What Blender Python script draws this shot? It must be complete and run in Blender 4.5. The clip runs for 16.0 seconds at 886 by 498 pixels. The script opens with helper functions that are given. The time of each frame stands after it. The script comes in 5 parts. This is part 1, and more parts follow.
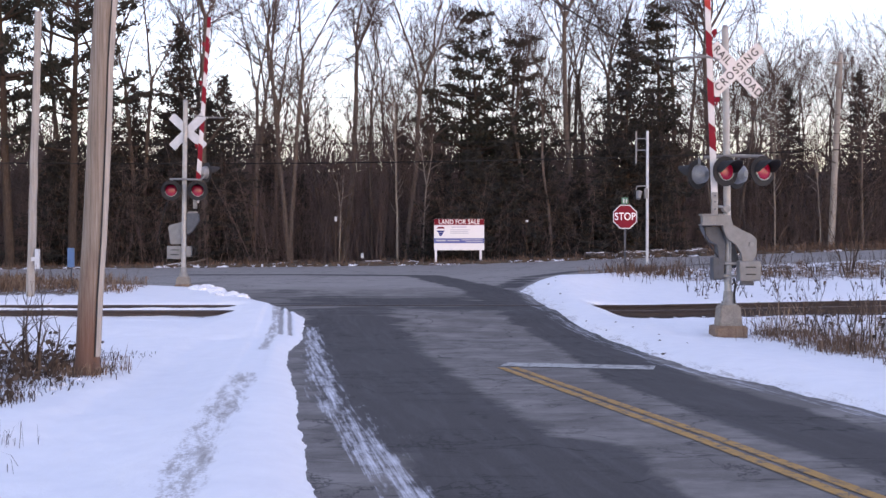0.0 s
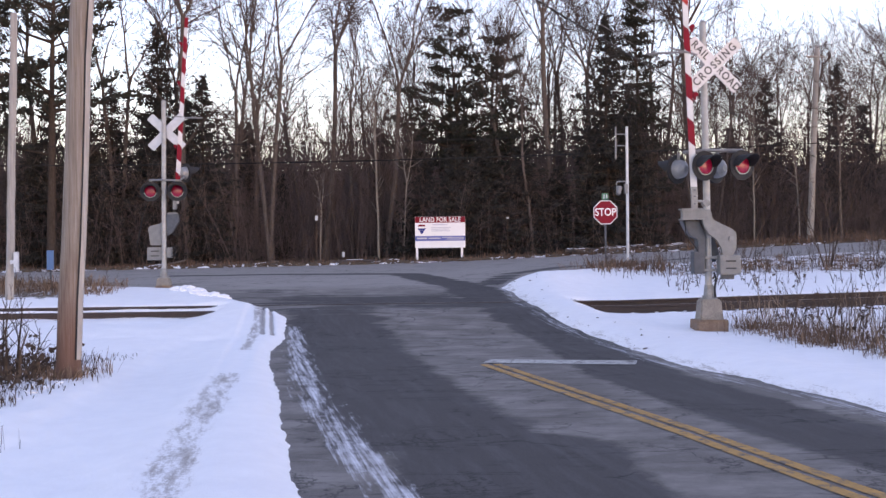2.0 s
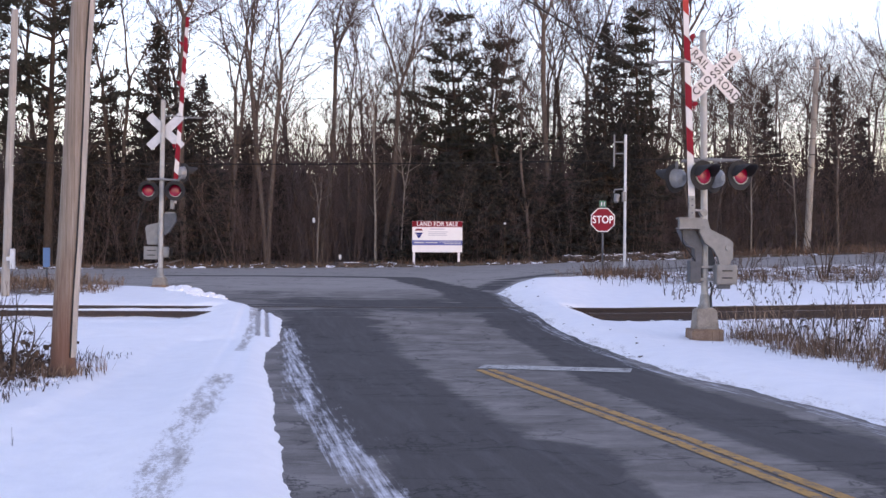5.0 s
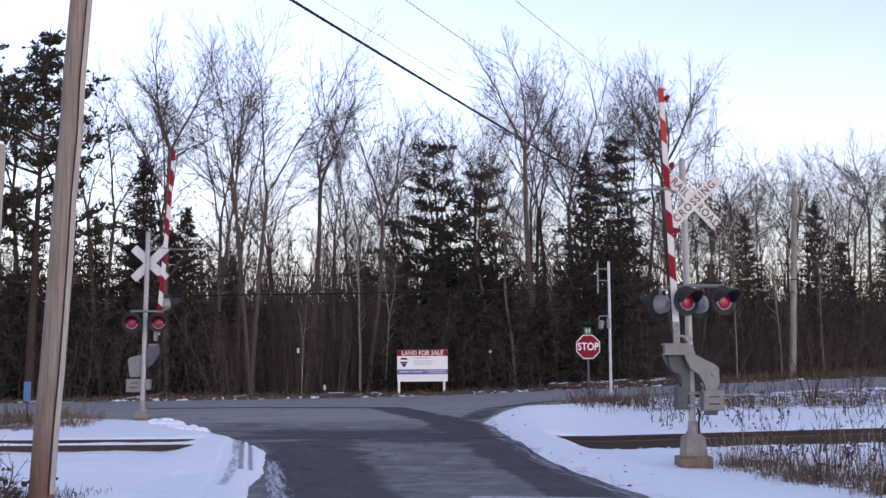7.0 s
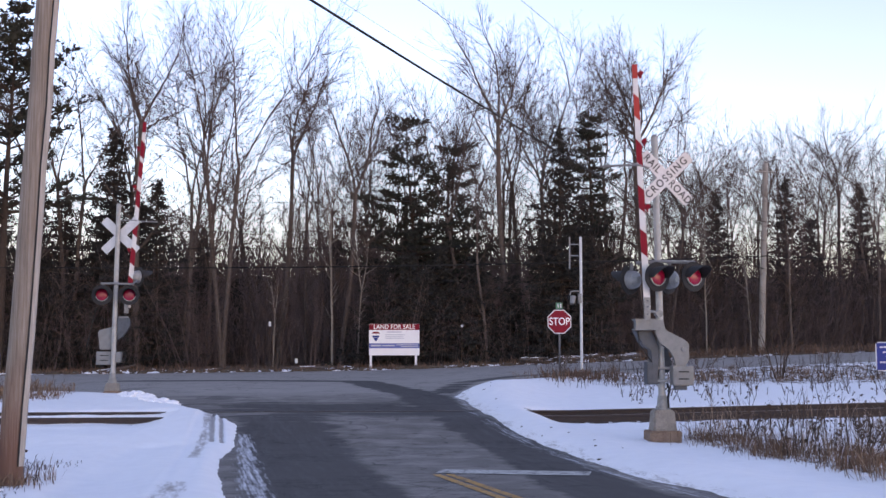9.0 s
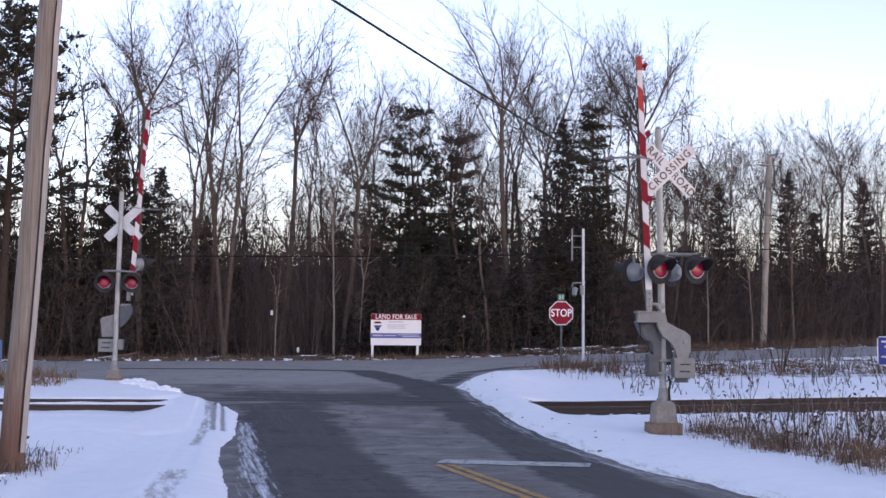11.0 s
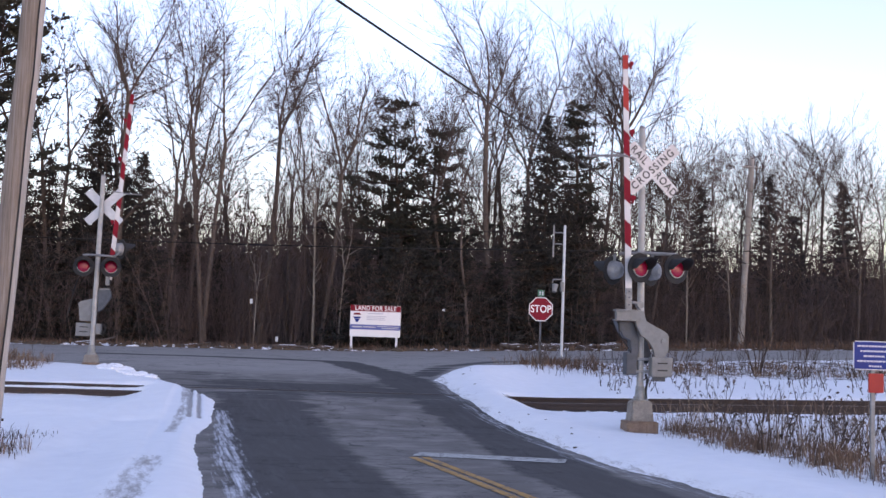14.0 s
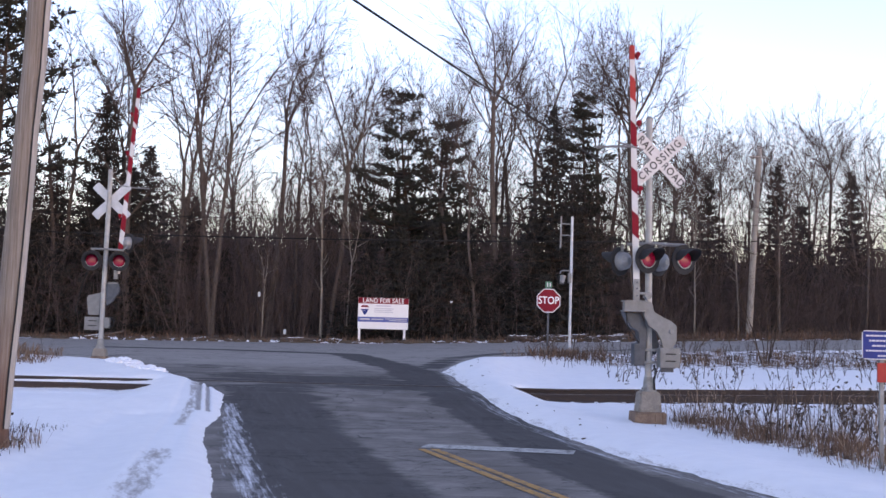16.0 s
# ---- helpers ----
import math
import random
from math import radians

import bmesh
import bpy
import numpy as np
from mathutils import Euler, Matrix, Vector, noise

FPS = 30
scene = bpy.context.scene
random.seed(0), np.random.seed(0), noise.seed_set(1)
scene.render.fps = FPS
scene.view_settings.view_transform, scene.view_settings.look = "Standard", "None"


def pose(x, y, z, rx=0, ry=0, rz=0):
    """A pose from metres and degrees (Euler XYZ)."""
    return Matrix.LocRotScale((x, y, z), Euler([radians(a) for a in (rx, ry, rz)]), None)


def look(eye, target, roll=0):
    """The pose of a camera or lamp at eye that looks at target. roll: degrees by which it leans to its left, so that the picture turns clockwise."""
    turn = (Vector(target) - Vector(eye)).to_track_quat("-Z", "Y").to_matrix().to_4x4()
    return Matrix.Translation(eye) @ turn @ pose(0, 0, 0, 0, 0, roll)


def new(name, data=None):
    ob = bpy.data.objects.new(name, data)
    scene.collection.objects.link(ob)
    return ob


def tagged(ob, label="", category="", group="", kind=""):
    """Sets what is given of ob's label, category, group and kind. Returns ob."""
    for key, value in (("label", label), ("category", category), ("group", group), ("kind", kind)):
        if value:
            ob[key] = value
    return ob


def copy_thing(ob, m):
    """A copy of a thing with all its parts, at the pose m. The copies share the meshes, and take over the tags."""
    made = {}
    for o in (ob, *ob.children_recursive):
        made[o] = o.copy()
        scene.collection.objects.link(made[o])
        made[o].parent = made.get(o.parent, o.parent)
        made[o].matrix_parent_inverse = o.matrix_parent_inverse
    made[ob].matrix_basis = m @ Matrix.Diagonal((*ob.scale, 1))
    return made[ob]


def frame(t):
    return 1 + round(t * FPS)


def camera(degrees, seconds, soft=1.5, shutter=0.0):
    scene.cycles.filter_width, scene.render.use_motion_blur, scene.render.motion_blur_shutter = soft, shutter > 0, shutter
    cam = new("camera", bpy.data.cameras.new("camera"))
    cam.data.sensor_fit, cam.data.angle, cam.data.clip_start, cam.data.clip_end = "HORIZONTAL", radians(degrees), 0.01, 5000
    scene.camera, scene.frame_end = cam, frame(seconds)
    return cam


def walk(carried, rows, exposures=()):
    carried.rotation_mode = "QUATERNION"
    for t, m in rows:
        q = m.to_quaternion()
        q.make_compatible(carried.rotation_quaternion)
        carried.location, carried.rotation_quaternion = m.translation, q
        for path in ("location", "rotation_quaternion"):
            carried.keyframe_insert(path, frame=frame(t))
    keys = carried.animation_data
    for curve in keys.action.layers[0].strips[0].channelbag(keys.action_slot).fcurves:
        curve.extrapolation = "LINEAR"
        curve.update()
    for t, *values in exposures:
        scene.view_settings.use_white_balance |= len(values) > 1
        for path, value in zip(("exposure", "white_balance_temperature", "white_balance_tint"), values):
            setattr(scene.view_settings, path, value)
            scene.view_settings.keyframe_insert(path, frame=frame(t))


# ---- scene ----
# camera: held by hand at eye height beside the road, turning where it stands
cam = camera(42.0, 16.0, soft=1.5)
EYE = (0.0, 0.0, 1.55)
TURNS = [
    (0, 90.20, -0.00, 0.00),
    (0.5, 89.95, -0.21, 0.19),
    (1, 89.85, -0.72, -0.23),
    (1.5, 89.52, -1.08, -0.39),
    (2, 90.08, 0.73, -0.93),
    (2.5, 90.40, -0.91, -1.07),
    (3, 89.55, 0.17, -1.49),
    (3.2, 89.15, 0.26, -1.43),
    (5.3, 90.98, -0.53, -0.96),
    (5.5, 91.58, -0.65, -0.92),
    (6, 93.13, -0.46, -1.62),
    (6.5, 94.91, -0.60, -1.65),
    (7, 96.68, 0.36, -1.81),
    (7.5, 96.42, -0.99, -2.47),
    (8, 96.24, 0.43, -2.44),
    (8.5, 95.79, -0.60, -2.94),
    (9, 95.40, 0.10, -3.21),
    (11.3, 94.83, -0.46, -3.13),
    (11.5, 94.74, 0.05, -3.24),
    (12, 94.70, -0.64, -3.58),
    (12.5, 94.85, -0.70, -3.84),
    (13, 95.01, -1.11, -4.05),
    (13.5, 94.77, -2.07, -4.19),
    (14, 94.61, -1.91, -4.18),
    (14.5, 94.49, -1.60, -4.00),
    (15, 94.46, -2.19, -4.03),
    (15.5, 94.27, -1.43, -3.95),
    (16, 94.20, -1.60, -3.79),
]
walk(cam, [(t, pose(*EYE, rx, ry, rz)) for t, rx, ry, rz in TURNS],
     exposures=[(0.0, -0.03, 7250, 41), (5.5, -0.04, 7250, 41), (7.0, -0.38, 6850, 39), (16.0, -0.25, 6850, 39)])

# ---- light: clear dusk sky, sun placed low behind the camera's right ----
world = bpy.data.worlds.new("dusk_sky")
scene.world = world
world.use_nodes = True
wn, wl = world.node_tree.nodes, world.node_tree.links
sky = wn.new("ShaderNodeTexSky")
sky.sky_type = "NISHITA"
sky.sun_disc = False
sky.sun_elevation = radians(11.0)
SUN_AZ = radians(140.0)
sky.sun_rotation = SUN_AZ
sky.air_density, sky.dust_density, sky.ozone_density = 1.0, 0.12, 1.0
wn["Background"].inputs["Strength"].default_value = 0.5
wl.new(sky.outputs["Color"], wn["Background"].inputs["Color"])
sun_data = bpy.data.lights.new("sun", "SUN")
sun_data.energy, sun_data.angle, sun_data.color = 0.06, radians(40.0), (1.0, 0.88, 0.78)
sun = new("sun", sun_data)
sun.matrix_world = look((math.sin(SUN_AZ) * 90, math.cos(SUN_AZ) * 90, 17.5), (0, 0, 0))


# ---- materials ----
def tree_of(name):
    m = bpy.data.materials.new(name)
    m.use_nodes = True
    nt = m.node_tree
    return m, nt, nt.nodes["Principled BSDF"]


def noise_node(nt, scale, detail=5.0, rough=0.6, stretch=None, kind="Object", turn=0.0):
    co = nt.nodes.new("ShaderNodeTexCoord")
    out = co.outputs[kind]
    if turn:
        vr = nt.nodes.new("ShaderNodeVectorRotate")
        vr.rotation_type = "Z_AXIS"
        vr.inputs["Angle"].default_value = radians(turn)
        nt.links.new(out, vr.inputs["Vector"])
        out = vr.outputs["Vector"]
    tex = nt.nodes.new("ShaderNodeTexNoise")
    tex.inputs["Scale"].default_value = scale
    tex.inputs["Detail"].default_value = detail
    tex.inputs["Roughness"].default_value = rough
    if stretch:
        mp = nt.nodes.new("ShaderNodeMapping")
        mp.inputs["Scale"].default_value = stretch
        nt.links.new(out, mp.inputs["Vector"])
        nt.links.new(mp.outputs["Vector"], tex.inputs["Vector"])
    else:
        nt.links.new(out, tex.inputs["Vector"])
    return tex.outputs["Fac"]


def ramp(nt, fac, stops):
    r = nt.nodes.new("ShaderNodeValToRGB")
    el = r.color_ramp.elements
    while len(el) < len(stops):
        el.new(0.5)
    for e, (p, c) in zip(el, stops):
        e.position = p
        e.color = (*c, 1.0) if len(c) == 3 else c
    nt.links.new(fac, r.inputs["Fac"])
    return r.outputs["Color"]


def mixed(nt, fac, a, b, mode="MIX"):
    m = nt.nodes.new("ShaderNodeMix")
    m.data_type, m.blend_type = "RGBA", mode
    for sock, val in ((m.inputs["Factor"], fac), (m.inputs["A"], a), (m.inputs["B"], b)):
        if isinstance(val, (int, float)):
            sock.default_value = val
        elif isinstance(val, tuple):
            sock.default_value = (*val, 1.0)
        else:
            nt.links.new(val, sock)
    return m.outputs["Result"]


def maths(nt, op, a, b=0.0, clamp=False):
    m = nt.nodes.new("ShaderNodeMath")
    m.operation, m.use_clamp = op, clamp
    for sock, val in ((m.inputs[0], a), (m.inputs[1], b)):
        if isinstance(val, (int, float)):
            sock.default_value = val
        else:
            nt.links.new(val, sock)
    return m.outputs[0]


def bumped(nt, bsdf, height, strength, dist):
    b = nt.nodes.new("ShaderNodeBump")
    b.inputs["Strength"].default_value = strength
    b.inputs["Distance"].default_value = dist
    nt.links.new(height, b.inputs["Height"])
    nt.links.new(b.outputs["Normal"], bsdf.inputs["Normal"])


def attribute(nt, name):
    a = nt.nodes.new("ShaderNodeAttribute")
    a.attribute_name = name
    return a.outputs["Fac"]


def surface(name, c1, c2, scale=6.0, rough=0.7, metal=0.0, bump=0.2, dist=0.01, fine=60.0, stretch=None, dirt=None):
    """Two tones mixed by coarse and fine noise, with fine relief and optional dirt."""
    m, nt, b = tree_of(name)
    n1 = noise_node(nt, scale, 5, 0.6, stretch)
    n2 = noise_node(nt, fine, 4, 0.6, stretch)
    f = maths(nt, "ADD", maths(nt, "MULTIPLY", n1, 0.65), maths(nt, "MULTIPLY", n2, 0.35))
    col = ramp(nt, f, [(0.36, c1), (0.64, c2)])
    if dirt:
        d = ramp(nt, noise_node(nt, scale * 0.6, 8, 0.7), [(0.52, (0, 0, 0)), (0.70, (1, 1, 1))])
        col = mixed(nt, d, col, dirt)
    nt.links.new(col, b.inputs["Base Color"])
    nt.links.new(ramp(nt, n1, [(0.3, (rough * 0.8,) * 3), (0.7, (min(1, rough * 1.15),) * 3)]), b.inputs["Roughness"])
    b.inputs["Metallic"].default_value = metal
    bumped(nt, b, f, bump, dist)
    return m


def ground_material():
    m, nt, b = tree_of("snow_and_litter")
    big = noise_node(nt, 0.55, 6, 0.62)
    mid = noise_node(nt, 3.2, 6, 0.65)
    fin = noise_node(nt, 28.0, 5, 0.7)
    snow = ramp(nt, mid, [(0.25, (0.815, 0.82, 0.85)), (0.75, (0.90, 0.90, 0.92))])
    soil = ramp(nt, fin, [(0.30, (0.030, 0.020, 0.014)), (0.50, (0.105, 0.070, 0.046)), (0.72, (0.23, 0.165, 0.11))])
    f = maths(nt, "ADD", attribute(nt, "snow"), maths(nt, "MULTIPLY", maths(nt, "SUBTRACT", mid, 0.5), 1.3))
    f = maths(nt, "ADD", f, maths(nt, "MULTIPLY", maths(nt, "SUBTRACT", fin, 0.5), 0.9))
    mask = ramp(nt, f, [(0.44, (0, 0, 0)), (0.56, (1, 1, 1))])
    trod = maths(nt, "ADD", attribute(nt, "trod"), maths(nt, "MULTIPLY", maths(nt, "SUBTRACT", fin, 0.5), 1.6))
    trod = maths(nt, "ADD", trod, maths(nt, "MULTIPLY", maths(nt, "SUBTRACT", noise_node(nt, 2.6, 8, 0.75, (3.4, 0.6, 1.0), turn=-9), 0.5), 2.2))
    tmask = ramp(nt, trod, [(0.55, (0, 0, 0)), (0.95, (1, 1, 1))])
    slush = ramp(nt, fin, [(0.35, (0.17, 0.14, 0.12)), (0.65, (0.55, 0.52, 0.51))])
    col = mixed(nt, mask, soil, mixed(nt, tmask, snow, slush))
    nt.links.new(col, b.inputs["Base Color"])
    nt.links.new(ramp(nt, mask, [(0.0, (0.95,) * 3), (1.0, (0.62,) * 3)]), b.inputs["Roughness"])
    h = maths(nt, "ADD", maths(nt, "MULTIPLY", mid, 0.6), maths(nt, "MULTIPLY", fin, 0.25))
    h = maths(nt, "ADD", h, maths(nt, "MULTIPLY", big, 0.5))
    bumped(nt, b, h, 0.5, 0.09)
    return m


def road_material():
    m, nt, b = tree_of("worn_asphalt")
    big = noise_node(nt, 0.8, 6, 0.65)
    mid = noise_node(nt, 3.4, 10, 0.72)
    grit = noise_node(nt, 55.0, 6, 0.8)
    seal = maths(nt, "ADD", attribute(nt, "seal"), maths(nt, "MULTIPLY", maths(nt, "SUBTRACT", big, 0.5), 0.75))
    seal = maths(nt, "ADD", seal, maths(nt, "MULTIPLY", maths(nt, "SUBTRACT", mid, 0.5), 0.8))
    lay = noise_node(nt, 1.0, 6, 0.6, (0.30, 1.5, 1.0))
    seal = maths(nt, "ADD", seal, maths(nt, "MULTIPLY", maths(nt, "MULTIPLY", maths(nt, "SUBTRACT", lay, 0.47), 2.6), attribute(nt, "lap")))
    dark = ramp(nt, grit, [(0.3, (0.047, 0.043, 0.043)), (0.7, (0.096, 0.088, 0.087))])
    grey = ramp(nt, grit, [(0.3, (0.104, 0.094, 0.088)), (0.7, (0.198, 0.179, 0.168))])
    drag = noise_node(nt, 1.0, 8, 0.75, (6.0, 0.5, 1.0), turn=-9)
    dark = mixed(nt, ramp(nt, drag, [(0.48, (0, 0, 0)), (0.80, (0.8, 0.8, 0.8))]), dark, (0.115, 0.112, 0.115))
    pale = ramp(nt, noise_node(nt, 1.3, 7, 0.7, (0.7, 0.9, 1.0)), [(0.44, (0, 0, 0)), (0.62, (1, 1, 1))])
    grey = mixed(nt, maths(nt, "MULTIPLY", pale, 0.8), grey, (0.265, 0.243, 0.228))
    grey = mixed(nt, maths(nt, "MULTIPLY", attribute(nt, "old"), 0.7), grey, mixed(nt, mid, (0.265, 0.240, 0.223), (0.42, 0.383, 0.355)))
    col = mixed(nt, ramp(nt, seal, [(0.34, (0, 0, 0)), (0.62, (1, 1, 1))]), grey, dark)
    # cracks
    vo = nt.nodes.new("ShaderNodeTexVoronoi")
    vo.feature = "DISTANCE_TO_EDGE"
    vo.inputs["Scale"].default_value = 0.42
    co = nt.nodes.new("ShaderNodeTexCoord")
    warp = nt.nodes.new("ShaderNodeVectorMath")
    tex = nt.nodes.new("ShaderNodeTexNoise")
    tex.inputs["Scale"].default_value = 1.6
    tex.inputs["Detail"].default_value = 6.0
    nt.links.new(co.outputs["Object"], tex.inputs["Vector"])
    nt.links.new(co.outputs["Object"], warp.inputs[0])
    nt.links.new(tex.outputs["Color"], warp.inputs[1])
    nt.links.new(warp.outputs["Vector"], vo.inputs["Vector"])
    crack = ramp(nt, vo.outputs["Distance"], [(0.0, (1, 1, 1)), (0.012, (0, 0, 0))])
    crack = maths(nt, "MULTIPLY", crack, ramp(nt, noise_node(nt, 0.9, 3), [(0.5, (0, 0, 0)), (0.56, (1, 1, 1))]))
    for st, cut_at in (((0.22, 1.5, 1.0), 0.010), ((0.5, 0.35, 1.0), 0.006)):
        seam = maths(nt, "ABSOLUTE", maths(nt, "SUBTRACT", noise_node(nt, 1.0, 7, 0.62, st), 0.5))
        seam = ramp(nt, seam, [(0.0, (1, 1, 1)), (cut_at, (0, 0, 0))])
        seam = maths(nt, "MULTIPLY", seam, ramp(nt, noise_node(nt, 0.5, 3), [(0.44, (0, 0, 0)), (0.54, (1, 1, 1))]))
        crack = maths(nt, "MAXIMUM", crack, seam)
    col = mixed(nt, maths(nt, "MULTIPLY", crack, 0.75), col, (0.02, 0.02, 0.022))
    # thin snow dragged along the wheel paths
    streak = noise_node(nt, 1.0, 7, 0.75, (19.0, 0.5, 1.0), turn=-9.5)
    fleck = noise_node(nt, 9.0, 6, 0.8, (1.0, 0.5, 1.0), turn=-8.5)
    sl = maths(nt, "ADD", attribute(nt, "slush"), maths(nt, "MULTIPLY", maths(nt, "SUBTRACT", streak, 0.5), 2.0))
    sl = maths(nt, "ADD", sl, maths(nt, "MULTIPLY", maths(nt, "SUBTRACT", fleck, 0.5), 0.8))
    smask = ramp(nt, sl, [(0.48, (0, 0, 0)), (0.92, (0.9, 0.9, 0.9))])
    col = mixed(nt, smask, col, (0.72, 0.73, 0.78))
    nt.links.new(col, b.inputs["Base Color"])
    b.inputs["Roughness"].default_value = 0.9
    b.inputs["Specular IOR Level"].default_value = 0.2
    h = maths(nt, "ADD", maths(nt, "MULTIPLY", grit, 0.5), maths(nt, "MULTIPLY", mid, 0.6))
    h = maths(nt, "SUBTRACT", h, crack)
    bumped(nt, b, h, 0.35, 0.008)
    return m


def paint_material(name, c, worn):
    """Road paint, chipped down to the asphalt."""
    m, nt, b = tree_of(name)
    n = noise_node(nt, 7.0, 8, 0.75)
    g = noise_node(nt, 90.0, 3, 0.7)
    f = maths(nt, "ADD", n, maths(nt, "MULTIPLY", maths(nt, "SUBTRACT", g, 0.5), 0.4))
    col = ramp(nt, f, [(worn, (0.09, 0.085, 0.08)), (worn + 0.10, tuple(v * 0.75 for v in c)), (0.75, c)])
    nt.links.new(col, b.inputs["Base Color"])
    b.inputs["Roughness"].default_value = 0.75
    bumped(nt, b, g, 0.3, 0.004)
    return m


M_GROUND = ground_material()
M_ROAD = road_material()
M_YELLOW = paint_material("yellow_road_paint", (0.52, 0.27, 0.065), 0.385)
M_WHITE_LINE = paint_material("white_road_paint", (0.55, 0.54, 0.515), 0.40)
M_STEEL = surface("galvanised_steel", (0.14, 0.147, 0.155), (0.25, 0.26, 0.27), 9, 0.5, 0.35, 0.1, 0.002)
M_ALU = surface("aluminium_paint", (0.235, 0.243, 0.252), (0.35, 0.36, 0.37), 7, 0.45, 0.25, 0.1, 0.002, dirt=(0.26, 0.25, 0.24))
M_GREYBOX = surface("grey_enamel", (0.138, 0.146, 0.152), (0.205, 0.21, 0.215), 8, 0.5, 0.1, 0.1, 0.002)
M_DARKSTEEL = surface("dark_blue_grey_steel", (0.035, 0.043, 0.058), (0.075, 0.088, 0.108), 9, 0.5, 0.2, 0.15, 0.003)
M_BLACK = surface("black_enamel", (0.012, 0.012, 0.014), (0.022, 0.022, 0.024), 9, 0.85, 0.0, 0.1, 0.002)
M_SILVER = surface("silver_housing", (0.20, 0.205, 0.21), (0.30, 0.305, 0.31), 12, 0.5, 0.2, 0.05, 0.002)
M_WHITE = surface("white_sheeting", (0.50, 0.50, 0.515), (0.62, 0.62, 0.635), 6, 0.45, 0.0, 0.05, 0.002, dirt=(0.52, 0.51, 0.50))
M_BACKWHITE = surface("bare_aluminium_back", (0.40, 0.43, 0.47), (0.52, 0.55, 0.59), 6, 0.5, 0.2, 0.05, 0.002)
M_RED = surface("red_sheeting", (0.18, 0.006, 0.016), (0.235, 0.010, 0.022), 6, 0.65, 0.0, 0.05, 0.002)
M_RED.node_tree.nodes["Principled BSDF"].inputs["Specular IOR Level"].default_value = 0.2
M_ORANGE = surface("orange_red_sheeting", (0.34, 0.030, 0.027), (0.42, 0.043, 0.032), 6, 0.4, 0.0, 0.05, 0.002)
M_ORANGE.node_tree.nodes["Principled BSDF"].inputs["Specular IOR Level"].default_value = 0.2
M_LETTER = surface("black_lettering", (0.012, 0.012, 0.013), (0.02, 0.02, 0.02), 9, 0.5, 0, 0.0)
M_LETTERW = surface("white_lettering", (0.75, 0.75, 0.76), (0.8, 0.8, 0.8), 9, 0.5, 0, 0.0)
M_BLUE = surface("blue_sheeting", (0.014, 0.030, 0.17), (0.020, 0.042, 0.22), 6, 0.4, 0.0, 0.05, 0.002)
M_BLUE.node_tree.nodes["Principled BSDF"].inputs["Specular IOR Level"].default_value = 0.15
M_BLUEBAND = surface("blue_print", (0.06, 0.09, 0.32), (0.08, 0.11, 0.36), 6, 0.45, 0.0, 0.0)
M_GREYPRINT = surface("pale_grey_print", (0.46, 0.47, 0.56), (0.52, 0.53, 0.60), 6, 0.5, 0.0, 0.0)
M_BOARD = surface("sign_board_white", (0.74, 0.74, 0.77), (0.80, 0.80, 0.83), 3, 0.5, 0.0, 0.0)
M_CONCRETE = surface("weathered_concrete", (0.16, 0.142, 0.126), (0.28, 0.255, 0.23), 5, 0.9, 0, 0.5, 0.02, 40, dirt=(0.13, 0.10, 0.08))
M_RUSTBASE = surface("rust_stained_concrete", (0.13, 0.075, 0.05), (0.26, 0.18, 0.13), 5, 0.9, 0, 0.5, 0.02, 40)
M_RAIL = surface("rusty_rail", (0.030, 0.020, 0.018), (0.068, 0.045, 0.039), 8, 0.7, 0.2, 0.3, 0.004)
M_RAILTOP = surface("rail_head", (0.07, 0.06, 0.055), (0.14, 0.12, 0.11), 8, 0.4, 0.6, 0.1, 0.002)
M_TIE = surface("creosoted_timber", (0.03, 0.022, 0.017), (0.075, 0.055, 0.042), 5, 0.9, 0, 0.5, 0.01)
M_LENS, _nt, _b = tree_of("red_lens")
_b.inputs["Roughness"].default_value = 0.25
_cell = noise_node(_nt, 40.0, 2)
_nt.links.new(ramp(_nt, _cell, [(0.3, (0.20, 0.005, 0.024)), (0.7, (0.31, 0.010, 0.042))]), _b.inputs["Base Color"])


def pole_wood():
    m, nt, b = tree_of("weathered_pole_wood")
    grain = noise_node(nt, 5.0, 7, 0.7, (9.0, 9.0, 0.25))
    big = noise_node(nt, 1.1, 4, 0.6, (1, 1, 0.5))
    col = ramp(nt, grain, [(0.28, (0.09, 0.070, 0.058)), (0.5, (0.22, 0.18, 0.15)), (0.75, (0.36, 0.315, 0.28))])
    # creosote and rust-brown stain toward the butt, an uneven tide mark
    geo = nt.nodes.new("ShaderNodeTexCoord")
    sep = nt.nodes.new("ShaderNodeSeparateXYZ")
    nt.links.new(geo.outputs["Object"], sep.inputs[0])
    h = maths(nt, "ADD", sep.outputs["Z"], maths(nt, "MULTIPLY", grain, 1.6))
    stain = ramp(nt, maths(nt, "MULTIPLY", h, 0.25), [(0.30, (1, 1, 1)), (0.62, (0, 0, 0))])
    col = mixed(nt, maths(nt, "MULTIPLY", stain, 0.8), col, (0.13, 0.045, 0.025))
    nt.links.new(mixed(nt, maths(nt, "MULTIPLY", big, 0.35), col, (0.10, 0.08, 0.07)), b.inputs["Base Color"])
    b.inputs["Roughness"].default_value = 0.9
    bumped(nt, b, grain, 0.6, 0.01)
    return m


